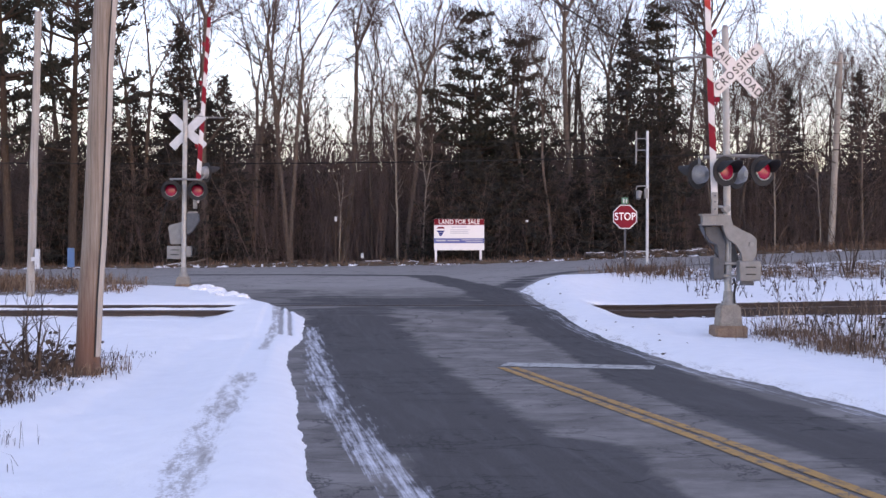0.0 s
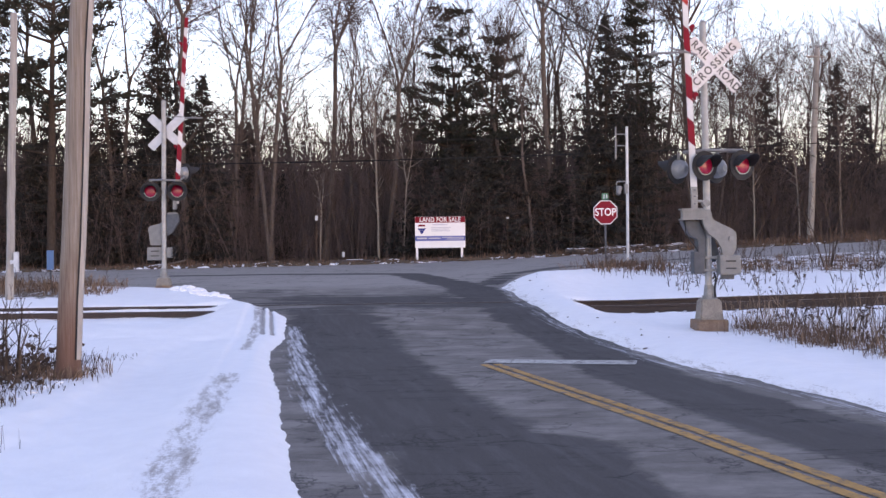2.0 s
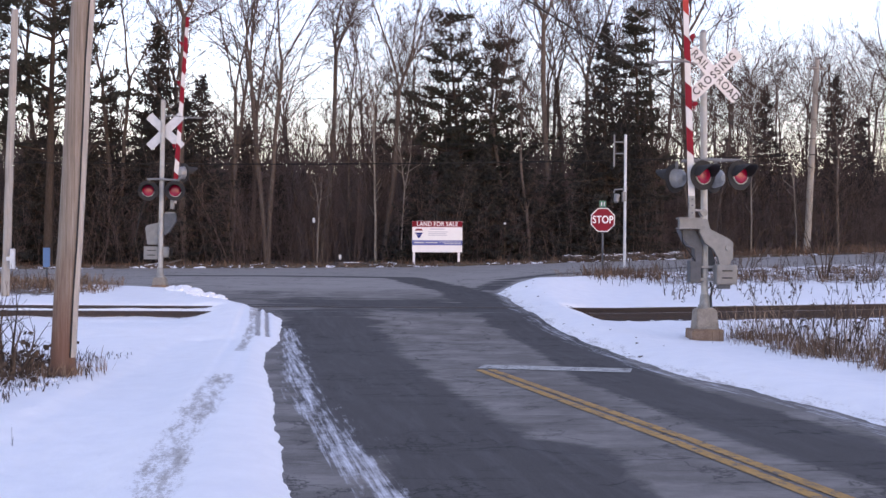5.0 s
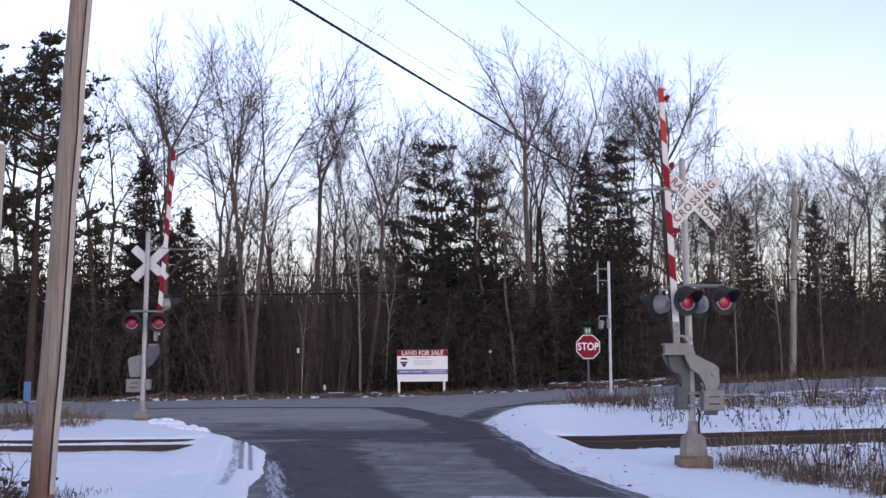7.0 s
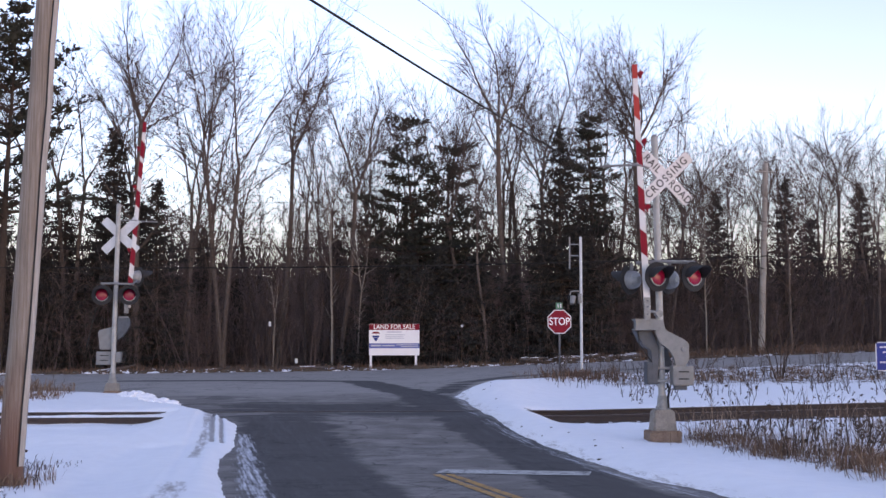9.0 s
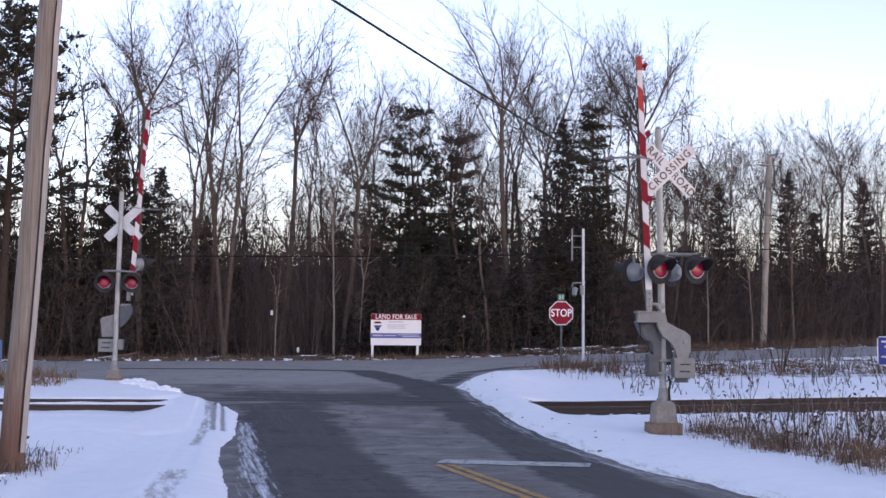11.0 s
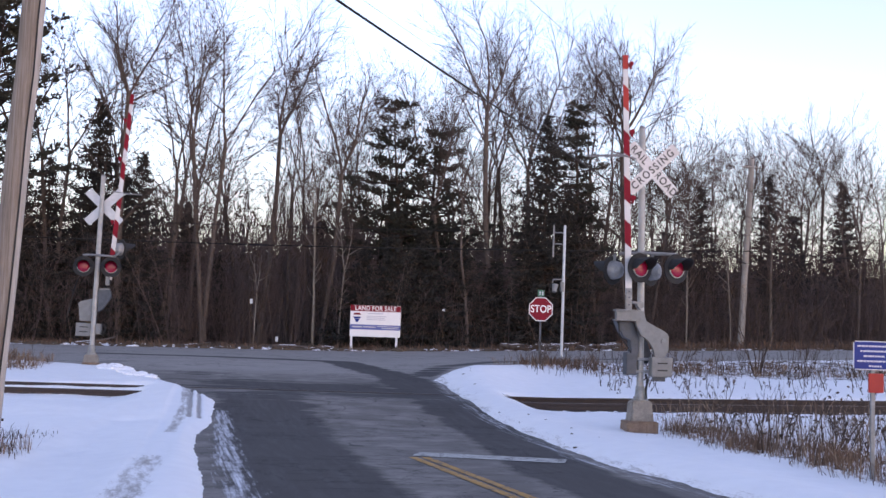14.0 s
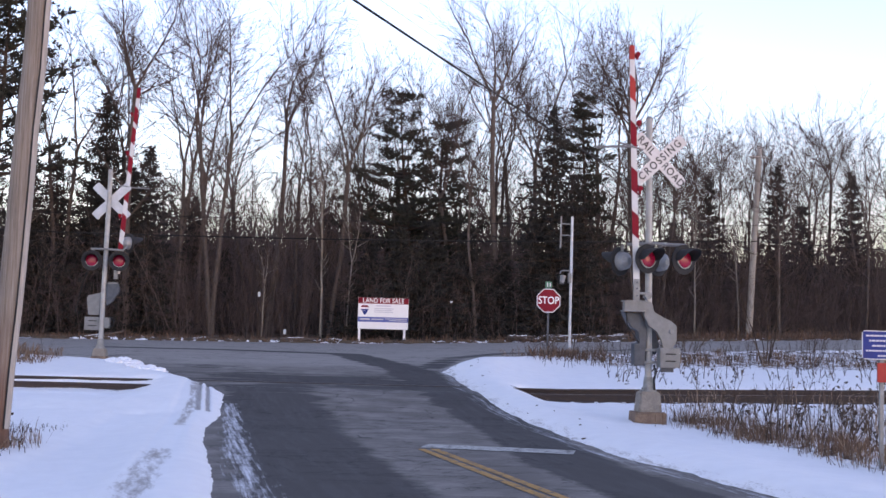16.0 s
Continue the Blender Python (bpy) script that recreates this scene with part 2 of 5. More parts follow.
def bark(name, c1, c2, c3):
    m, nt, b = tree_of(name)
    n1 = noise_node(nt, 7.0, 6, 0.7, (2.2, 2.2, 0.5))
    n2 = noise_node(nt, 0.9, 3, 0.6)
    oi = nt.nodes.new("ShaderNodeObjectInfo")
    col = ramp(nt, n1, [(0.30, c1), (0.52, c2), (0.75, c3)])
    col = mixed(nt, maths(nt, "MULTIPLY", oi.outputs["Random"], 0.45), col, c1)
    col = mixed(nt, maths(nt, "MULTIPLY", n2, 0.4), col, c1)
    nt.links.new(col, b.inputs["Base Color"])
    b.inputs["Roughness"].default_value = 0.95
    b.inputs["Specular IOR Level"].default_value = 0.15
    bumped(nt, b, n1, 0.5, 0.02)
    return m


def foliage(name, c1, c2, rough=0.7):
    m, nt, b = tree_of(name)
    geo = nt.nodes.new("ShaderNodeNewGeometry")
    col = ramp(nt, geo.outputs["Random Per Island"], [(0.0, c1), (1.0, c2)])
    nt.links.new(col, b.inputs["Base Color"])
    b.inputs["Roughness"].default_value = max(rough, 0.9)
    b.inputs["Specular IOR Level"].default_value = 0.15
    return m


M_POLE = pole_wood()
M_POLEGREY = surface("grey_pole_wood", (0.20, 0.18, 0.165), (0.36, 0.335, 0.31), 4, 0.9, 0, 0.4, 0.008, 30, (6, 6, 0.3))
M_BARK = bark("grey_brown_bark", (0.062, 0.049, 0.044), (0.142, 0.116, 0.104), (0.25, 0.216, 0.198))
M_TWIG = bark("twig_bark", (0.045, 0.032, 0.029), (0.088, 0.066, 0.058), (0.13, 0.103, 0.092))
M_BIRCH = bark("pale_birch_bark", (0.16, 0.14, 0.12), (0.34, 0.31, 0.28), (0.48, 0.45, 0.42))
M_PINEBARK = bark("pine_bark", (0.03, 0.022, 0.018), (0.075, 0.055, 0.045), (0.13, 0.10, 0.085))
M_NEEDLE = foliage("pine_needles", (0.024, 0.026, 0.022), (0.060, 0.061, 0.049))
M_SPRUCE = foliage("spruce_needles", (0.025, 0.025, 0.024), (0.056, 0.054, 0.050))
M_DRY = foliage("dry_grass_blades", (0.080, 0.047, 0.031), (0.30, 0.20, 0.14), 0.9)
M_RUST = foliage("rusty_grass_blades", (0.070, 0.042, 0.031), (0.20, 0.125, 0.088), 0.9)
M_WEED = foliage("dead_weed_stems", (0.038, 0.026, 0.020), (0.12, 0.084, 0.064), 0.9)
M_BRUSH = foliage("brushwood", (0.074, 0.054, 0.052), (0.170, 0.128, 0.120), 0.95)
M_STRAW = foliage("pale_straw_stems", (0.17, 0.115, 0.085), (0.42, 0.32, 0.24), 0.9)
M_WIRE = surface("black_cable", (0.010, 0.010, 0.011), (0.02, 0.02, 0.021), 9, 0.95, 0, 0.0)
M_WIREGREY = surface("bare_aluminium_wire", (0.25, 0.26, 0.28), (0.34, 0.35, 0.37), 9, 0.5, 0.3, 0.0)


# ---- mesh helpers ----
def link_mesh(name, verts, faces, material, parent=None, label="", smooth=True):
    me = bpy.data.meshes.new(name)
    me.from_pydata(verts, [], faces)
    me.materials.append(material)
    if smooth:
        me.polygons.foreach_set("use_smooth", [True] * len(me.polygons))
    ob = new(name, me)
    if parent:
        ob.parent = parent
    return tagged(ob, label)


def part(name, bm, material, parent=None, label="", smooth=False):
    me = bpy.data.meshes.new(name)
    bmesh.ops.recalc_face_normals(bm, faces=bm.faces)
    bm.to_mesh(me)
    bm.free()
    for m in material if isinstance(material, (list, tuple)) else [material]:
        me.materials.append(m)
    if smooth:
        me.polygons.foreach_set("use_smooth", [True] * len(me.polygons))
    ob = new(name, me)
    if parent:
        ob.parent = parent
    return tagged(ob, label)


def thing(name, loc, label, category, group="", kind="", rz=0.0):
    ob = new(name)
    ob.empty_display_size = 0.2
    ob.matrix_world = pose(*loc, 0, 0, rz)
    return tagged(ob, label, category, group, kind)


def box(bm, lo, hi, bevel=0.0, m=None):
    made = bmesh.ops.create_cube(bm, size=1.0)["verts"]
    for v in made:
        v.co = Vector([lo[i] + (v.co[i] + 0.5) * (hi[i] - lo[i]) for i in range(3)])
    if bevel:
        edges = list({e for v in made for e in v.link_edges})
        made = bmesh.ops.bevel(bm, geom=edges, offset=bevel, segments=2, affect="EDGES", profile=0.7)["verts"]
    if m is not None:
        bmesh.ops.transform(bm, matrix=m, verts=[v for v in made if v.is_valid])
    return bm


def rod(bm, a, b, r0, r1=None, sides=10):
    """A closed round bar from a to b."""
    a, b = Vector(a), Vector(b)
    made = bmesh.ops.create_cone(bm, cap_ends=True, segments=sides, radius1=r0, radius2=r0 if r1 is None else r1, depth=(b - a).length)["verts"]
    turn = (b - a).to_track_quat("Z", "Y").to_matrix().to_4x4()
    bmesh.ops.transform(bm, matrix=Matrix.Translation((a + b) / 2) @ turn, verts=made)
    return bm


def plate(bm, outline, y0, y1):
    """A sheet cut to an outline in x and z, from y0 to y1 thick."""
    front = [bm.verts.new((x, y0, z)) for x, z in outline]
    back = [bm.verts.new((x, y1, z)) for x, z in outline]
    bm.faces.new(front)
    bm.faces.new(back[::-1])
    n = len(outline)
    for i in range(n):
        bm.faces.new((front[i], front[(i + 1) % n], back[(i + 1) % n], back[i]))
    return bm


def tubes(paths, sides):
    """Verts and faces of many tapered tubes; each path is a list of (point, radius)."""
    verts, faces = [], []
    ring = [(math.cos(2 * math.pi * k / sides), math.sin(2 * math.pi * k / sides)) for k in range(sides)]
    for path in paths:
        base = len(verts)
        n = len(path)
        for i, (p, r) in enumerate(path):
            q = path[min(i + 1, n - 1)][0] - path[max(i - 1, 0)][0]
            u = q.cross(Vector((0.31, 0.95, 0.05)))
            if u.length < 1e-6:
                u = Vector((1, 0, 0))
            u.normalize()
            w = q.cross(u).normalized()
            for c, s in ring:
                verts.append(p + u * (r * c) + w * (r * s))
        for i in range(n - 1):
            for k in range(sides):
                a, b = base + i * sides + k, base + i * sides + (k + 1) % sides
                faces.append((a, b, b + sides, a + sides))
    return verts, faces


def lettering(text, size, m, material, parent, name="lettering", spacing=1.0, squeeze=1.0):
    """Flat raised letters, centred on m's origin in its x and y."""
    cu = bpy.data.curves.new(name, "FONT")
    cu.body, cu.size, cu.align_x, cu.align_y, cu.extrude = text, size, "CENTER", "CENTER", 0.002
    cu.space_character = spacing
    cu.offset = size * 0.012
    tmp = bpy.data.objects.new(name, cu)
    scene.collection.objects.link(tmp)
    me = bpy.data.meshes.new_from_object(tmp.evaluated_get(bpy.context.evaluated_depsgraph_get()))
    bpy.data.objects.remove(tmp)
    me.transform(m @ Matrix.Diagonal((squeeze, 1, 1, 1)))
    me.materials.clear()
    me.materials.append(material)
    ob = new(name, me)
    ob.parent = parent
    return ob


# ---- lie of the land ----
# the rise past 70 m is added to block low sky between the trunks
PROFILE_Y = [-30, 13, 18, 20.5, 22.5, 24.3, 27.0, 31, 38, 46, 54, 70, 110, 400, 2500]
PROFILE_Z = [0.0, 0.0, 0.0, 0.03, 0.16, 0.295, 0.36, 0.565, 0.78, 0.93, 1.05, 1.42, 4.2, 30.0, 120.0]
LEFT_Y = [-30, -6, 7.3, 16.5, 18.2, 20.4, 23.4, 26, 28, 30.5, 33, 35, 36.5, 37.5]
LEFT_X = [3.6, 1.2, -0.8, -2.2, -2.42, -2.45, -2.8, -3.6, -4.6, -5.8, -9, -14, -27, -90]
RIGHT_Y = [-30, -6, 11, 15.7, 19.5, 23.5, 30.5, 33, 36, 38.5, 40, 41.5, 43]
RIGHT_X = [9.0, 6.2, 4.25, 3.3, 3.0, 2.5, 2.2, 2.7, 4.6, 9, 17, 40, 100]
FAR_EDGE = 51.0
# wheel and boot ruts pressed into the snow: path, half width, depth
RUTS = [
    ([(-1.5, 5.0), (-1.63, 6.9), (-1.95, 9.5), (-2.45, 14.3), (-2.85, 17.7), (-3.79, 26.3)], 0.24, 0.035),
    ([(-2.6, 5.0), (-3.0, 11.0), (-3.7, 20.0)], 0.75, 0.05),
    ([(-2.87, 20.4), (-3.57, 25.6)], 0.06, 0.03),
    ([(-2.70, 20.4), (-3.42, 25.6)], 0.06, 0.03),
]


def smooth01(a, b, v):
    t = np.clip((v - a) / (b - a), 0, 1)
    return t * t * (3 - 2 * t)


def climb(x):
    """The track and its banks rise gently east of the crossing."""
    return 0.02 * np.clip(x - 4.5, 0, 30)


def land(x, y):
    z = np.interp(y, PROFILE_Y, PROFILE_Z) + climb(x) * smooth01(19.5, 24.5, y) * (1 - smooth01(30, 36, y))
    return z + (0.035 * np.clip(x, 0, 45) + 0.010 * np.clip(x, -30, 0)) * smooth01(29, 44, y) * (1 - smooth01(80, 200, y))


def off_road(x, y):
    """Metres outside the asphalt's edge; negative on it."""
    xl, xr = np.interp(y, LEFT_Y, LEFT_X), np.interp(y, RIGHT_Y, RIGHT_X)
    sl = np.gradient(np.array(LEFT_X), np.array(LEFT_Y))
    sr = np.gradient(np.array(RIGHT_X), np.array(RIGHT_Y))
    kl, kr = np.hypot(1, np.interp(y, LEFT_Y, sl)), np.hypot(1, np.interp(y, RIGHT_Y, sr))
    return np.maximum(np.maximum((xl - x) / kl, (x - xr) / kr), y - FAR_EDGE)


def wobble(x, y, s, seed=0):
    out = np.empty(x.shape)
    for i in np.ndindex(x.shape):
        out[i] = noise.fractal(Vector((x[i] * s, y[i] * s, seed * 7.3)), 0.9, 2.0, 4)
    return out


def ground_z(x, y):
    x, y = np.atleast_1d(np.asarray(x, float)), np.atleast_1d(np.asarray(y, float))
    d = off_road(x, y) + np.where(x > 0, 0.09, 0.045) * wobble(x, y, 0.7, 1) + 0.028 * wobble(x, y, 4.5, 2)
    near = 1 - smooth01(44, 50, y)
    bank = 0.10 * near * np.exp(-((d - 0.7) / 0.55) ** 2) * np.where(x > 0, 1.0, 0.6)
    junction = np.exp(-(((y - 31.5) / 3.0) ** 2)) * np.exp(-((d - 1.2) / 1.0) ** 2) * 0.22 * np.where(x > 0, 1.0, 0.4 * smooth01(-6.6, -5.8, x))
    z = land(x, y) - 0.07 + smooth01(-0.25, 0.28, d) * (0.07 + 0.045 * near) + bank + junction
    z += smooth01(0.2, 1.5, d) * (0.035 * wobble(x, y, 0.35, 3) + 0.018 * wobble(x, y, 2.2, 4))
    # the track lies in a shallow trough
    east, west = smooth01(3.0, 3.9, x), smooth01(-4.2, -5.0, x)
    z -= (east * 0.19 + west * 0.185) * smooth01(21.5, 24.2, y) * (1 - smooth01(24.97, 25.2, y))
    z -= east * 0.28 * np.exp(-((y - 25.70) / 0.84) ** 6) + west * (0.05 * np.exp(-((y - 25.7) / 0.5) ** 4) + 0.20 * np.exp(-((y - 26.1) / 0.36) ** 4))
    for path, width, deep in RUTS:
        z -= deep * near_path(x, y, path, width)
    z += 0.5 * smooth01(60, 120, y) * wobble(x, y, 0.05, 5)
    return z


def gz(x, y):
    return float(ground_z(x, y)[0])


def sheet(name, xs, ys, zfun, material, keep=None, kind="structure", label="", category=""):
    gx, gy = np.meshgrid(xs, ys)
    z = zfun(gx, gy)
    nx, ny = len(xs), len(ys)
    verts = np.stack([gx, gy, z], -1).reshape(-1, 3)
    idx = np.arange(nx * ny).reshape(ny, nx)
    quads = np.stack([idx[:-1, :-1], idx[:-1, 1:], idx[1:, 1:], idx[1:, :-1]], -1).reshape(-1, 4)
    if keep is not None:
        ok = keep(gx, gy).ravel()
        quads = quads[ok[quads].any(1)]
        used = np.unique(quads)
        remap = np.full(nx * ny, -1)
        remap[used] = np.arange(len(used))
        quads, verts = remap[quads], verts[used]
    ob = link_mesh(name, verts.tolist(), quads.tolist(), material)
    tagged(ob, label, category, kind=kind)
    return ob, verts[:, 0], verts[:, 1]


def near_path(x, y, path, width, soft=0.55):
    """1 on the middle of a band along path, falling to 0 at its edge."""
    best = np.full(x.shape, 1e9)
    for (x0, y0), (x1, y1) in zip(path, path[1:]):
        t = np.clip(((x - x0) * (x1 - x0) + (y - y0) * (y1 - y0)) / ((x1 - x0) ** 2 + (y1 - y0) ** 2), 0, 1)
        best = np.minimum(best, np.hypot(x - x0 - t * (x1 - x0), y - y0 - t * (y1 - y0)))
    return 1 - smooth01(width * soft, width * (1.6 - soft), best)


def give(ob, name, values):
    a = ob.data.attributes.new(name, "FLOAT", "POINT")
    a.data.foreach_set("value", np.asarray(values, np.float32))


def spaced(*runs):
    out = []
    for a, b, step in runs:
        out += list(np.arange(a, b, step))
    out.append(runs[-1][1])
    return np.array(out)


xs = spaced((-2500, -400, 300), (-400, -100, 50), (-100, -40, 4), (-40, -14, 0.8), (-14, -4.5, 0.16), (-4.5, -3.9, 0.08), (-3.9, -2.4, 0.03), (-2.4, 5.0, 0.08), (5.0, 14, 0.16), (14, 45, 0.8), (45, 100, 5), (100, 400, 50), (400, 2500, 300))
ys = spaced((-60, -6, 6), (-6, 4, 0.6), (4, 20, 0.11), (20, 27, 0.08), (27, 34, 0.14), (34, 56, 0.4), (56, 90, 2), (90, 200, 10), (200, 500, 60), (500, 2500, 300))
ground, vx, vy = sheet("ground", xs, ys, ground_z, M_GROUND, label="snow-covered ground giving way to brown forest litter", category="ground")
snow = np.ones_like(vx)
snow -= smooth01(36.5, 38.5, vy) * smooth01(-6, -12, vx) * 0.75
snow -= smooth01(27.8, 29.5, vy) * smooth01(-8.0, -9.5, vx) * 0.62
snow -= smooth01(30.5, 34, vy) * smooth01(4.5, 8, vx) * 0.47
snow = np.where(vy > 50.5, 0.54 - 0.4 * smooth01(52.2, 54.5, vy), snow)
snow -= 0.42 * smooth01(-4.2, -4.9, vx) * smooth01(10.4, 11.6, vy) * (1 - smooth01(15.5, 18.0, vy))
verge = vx - 5.35 - 0.12 * (20.3 - vy)
snow -= 0.44 * smooth01(-0.1, 0.3, verge) * (1 - 0.6 * smooth01(0.9, 1.7, verge)) * (1 - smooth01(19.8, 20.8, vy))
snow -= 1.3 * smooth01(3.0, 3.9, vx) * np.exp(-((vy - 25.8) / 0.72) ** 4)
give(ground, "snow", snow)
trod = np.maximum.reduce([
    near_path(vx, vy, RUTS[0][0][:4], 0.25, 0.2) * 0.84 * (0.90 + 0.10 * np.sin(vy * 2.3 + 1.0)) * (1 - smooth01(13.8, 15.2, vy)),
    near_path(vx, vy, [(-2.80, 18.0), (-3.2, 22.0), (-3.74, 26.0)], 0.13, 0.3) * 0.85,
    near_path(vx, vy, RUTS[2][0], 0.06) * 1.15,
    near_path(vx, vy, RUTS[3][0], 0.06) * 1.05,
    near_path(vx, vy, [(-2.45, 22.5), (-3.3, 27.0)], 0.10, 0.3) * 0.8,
    0.58 * np.exp(-(off_road(vx, vy) / 0.28) ** 2) * np.where(vx > 0, 1.0, 0.3),
])
give(ground, "trod", trod)


def road_z(x, y):
    return land(x, y)


def road_keep(x, y):
    return off_road(x, y) < 0.9


rxs = spaced((-95, -30, 3), (-30, -12, 0.7), (-12, 12, 0.14), (12, 30, 0.7), (30, 105, 3))
rys = spaced((-30, 4, 1.0), (4, 30, 0.16), (30, 52, 0.3))
road, vx, vy = sheet("road", rxs, rys, road_z, M_ROAD, keep=road_keep, label="patched grey and black asphalt road meeting a crossroad", category="road")
seal = np.maximum.reduce([
    near_path(vx, vy, [(-2.0, 25.0), (-1.45, 20.5), (-1.0, 16.5), (-0.42, 12.6), (0.1, 9.6)], 1.12, 0.35) * 0.92,
    near_path(vx, vy, [(0.66, 8.9), (0.72, 3.0)], 1.12, 0.5) * 0.88,
    near_path(vx, vy, [(-2.4, 27.6), (-0.4, 27.2), (0.7, 26.4)], 1.9, 0.3) * 0.66,
    near_path(vx, vy, [(-9, 41.5), (-4.6, 40.5), (-0.65, 38.6), (1.15, 31), (1.85, 24), (2.4, 19.5), (2.6, 14), (3.3, 9.5), (4.6, 4)], 0.72, 0.4) * 0.95,
    near_path(vx, vy, [(9.5, 41.5), (4.6, 39.3), (2.7, 36.5), (1.8, 32)], 0.5, 0.3) * 0.62,
    near_path(vx, vy, [(-2.0, 16.5), (-1.0, 9.8), (-0.55, 7.0), (0.0, 3.0)], 0.30, 0.4) * 0.10,
])
give(road, "seal", seal * 0.92 + 0.06)
give(road, "old", smooth01(29, 33, vy))
give(road, "lap", smooth01(19, 24, vy) * (1 - smooth01(33, 40, vy)))
slush = np.maximum.reduce([
    near_path(vx, vy, [(-2.35, 21), (-1.66, 15.7), (-1.18, 12.0), (-0.56, 9.0), (-0.24, 7.5), (0.02, 6.3)], 0.25, 0.3) * 0.66,
    near_path(vx, vy, [(-2.5, 22), (-1.85, 16.5), (-1.45, 13.6)], 0.20, 0.3) * 0.68,
    near_path(vx, vy, [(-1.3, 14.0), (-0.75, 11.0), (-0.2, 8.6)], 0.22, 0.2) * 0.36,
    0.55 * np.exp(-((off_road(vx, vy) + 0.18) / 0.24) ** 2) * np.where(vx > 0, 1.0, 0.12),
    0.12 * smooth01(30, 36, vy),
])
give(road, "slush", slush)


def strip(name, path, width, material, lift, label, category):
    """A painted line along path, laid on the road."""
    pts = []
    for (x0, y0), (x1, y1) in zip(path, path[1:]):
        n = max(2, int(math.hypot(x1 - x0, y1 - y0) / 0.25))
        pts += [(x0 + (x1 - x0) * k / n, y0 + (y1 - y0) * k / n) for k in range(n)]
    pts.append(path[-1])
    verts, faces = [], []
    for i, (x, y) in enumerate(pts):
        a, b = pts[max(i - 1, 0)], pts[min(i + 1, len(pts) - 1)]
        d = Vector((b[0] - a[0], b[1] - a[1])).normalized()
        for s in (-1, 1):
            px, py = x - d.y * s * width / 2, y + d.x * s * width / 2
            verts.append((px, py, float(road_z(np.float64(px), np.float64(py))) + lift))
        if i:
            k = 2 * i
            faces.append((k - 2, k - 1, k + 1, k))
    ob = link_mesh(name, verts, faces, material)
    return tagged(ob, label, category, kind="structure")


CENTRE = [(4.4, -2.0), (3.42, 4.0), (2.67, 7.3), (2.2, 9.68), (0.87, 15.6)]
for s in (-0.085, 0.085):
    strip("trim", [(x + s, y + 0.2 * s) for x, y in CENTRE], 0.115, M_YELLOW, 0.006, "faded yellow centre line on the asphalt", "road marking")
strip("trim", [(0.84, 16.02), (2.85, 15.55)], 0.55, M_WHITE_LINE, 0.008, "worn white stop bar across one lane", "road marking")

# ---- railway track ----
PROF = [(-0.07, 0), (0.07, 0), (0.07, 0.014), (0.012, 0.035), (0.010, 0.125), (0.036, 0.135), (0.036, 0.172), (0.028, 0.18), (-0.028, 0.18), (-0.036, 0.172), (-0.036, 0.135), (-0.010, 0.125), (-0.012, 0.035), (-0.07, 0.014)]


def rail(y, top):
    verts, faces = [], []
    runs = (-90.0, 4.5, 34.5, 90.0)
    n = len(PROF)
    for i, x in enumerate(runs):
        verts += [(x, y + a, top + float(climb(x)) - 0.18 + b) for a, b in PROF]
        if i:
            faces += [((i - 1) * n + k, (i - 1) * n + (k + 1) % n, i * n + (k + 1) % n, i * n + k) for k in range(n)]
    faces += [tuple(range(n)), tuple(range(len(verts) - 1, len(verts) - n - 1, -1))]
    ob = link_mesh("rail", verts, faces, M_RAIL, smooth=False)
    ob.data.materials.append(M_RAILTOP)
    for i in range(len(runs) - 1):
        for k in (6, 7, 8):
            ob.data.polygons[i * n + k].material_index = 1
    return tagged(ob, "rusty brown steel rail running through snow", "rail", "rails of the track", "structure")


for y, top in ((25.0, 0.312), (26.435, 0.362)):
    rail(y, top)


# ---- trees ----
def limb(rng, start, way, length, r0, r1, bend, lift, n):
    """A branch as a list of (point, radius), wandering and turning upward."""
    p, d, out = Vector(start), Vector(way).normalized(), []
    for i in range(n + 1):
        t = i / n
        out.append((p.copy(), r0 + (r1 - r0) * t))
        d = (d + Vector((rng.gauss(0, bend), rng.gauss(0, bend), rng.gauss(0, bend) + lift))).normalized()
        p = p + d * (length / n)
    return out


def point_on(path, t):
    f = t * (len(path) - 1)
    i = min(int(f), len(path) - 2)
    (a, ra), (b, rb) = path[i], path[i + 1]
    return a.lerp(b, f - i), ra + (rb - ra) * (f - i), (b - a).normalized()


def sideways(rng, way, angle, turn):
    u = way.orthogonal().normalized()
    w = way.cross(u)
    s = u * math.cos(turn) + w * math.sin(turn)
    return way * math.cos(angle) + s * math.sin(angle)


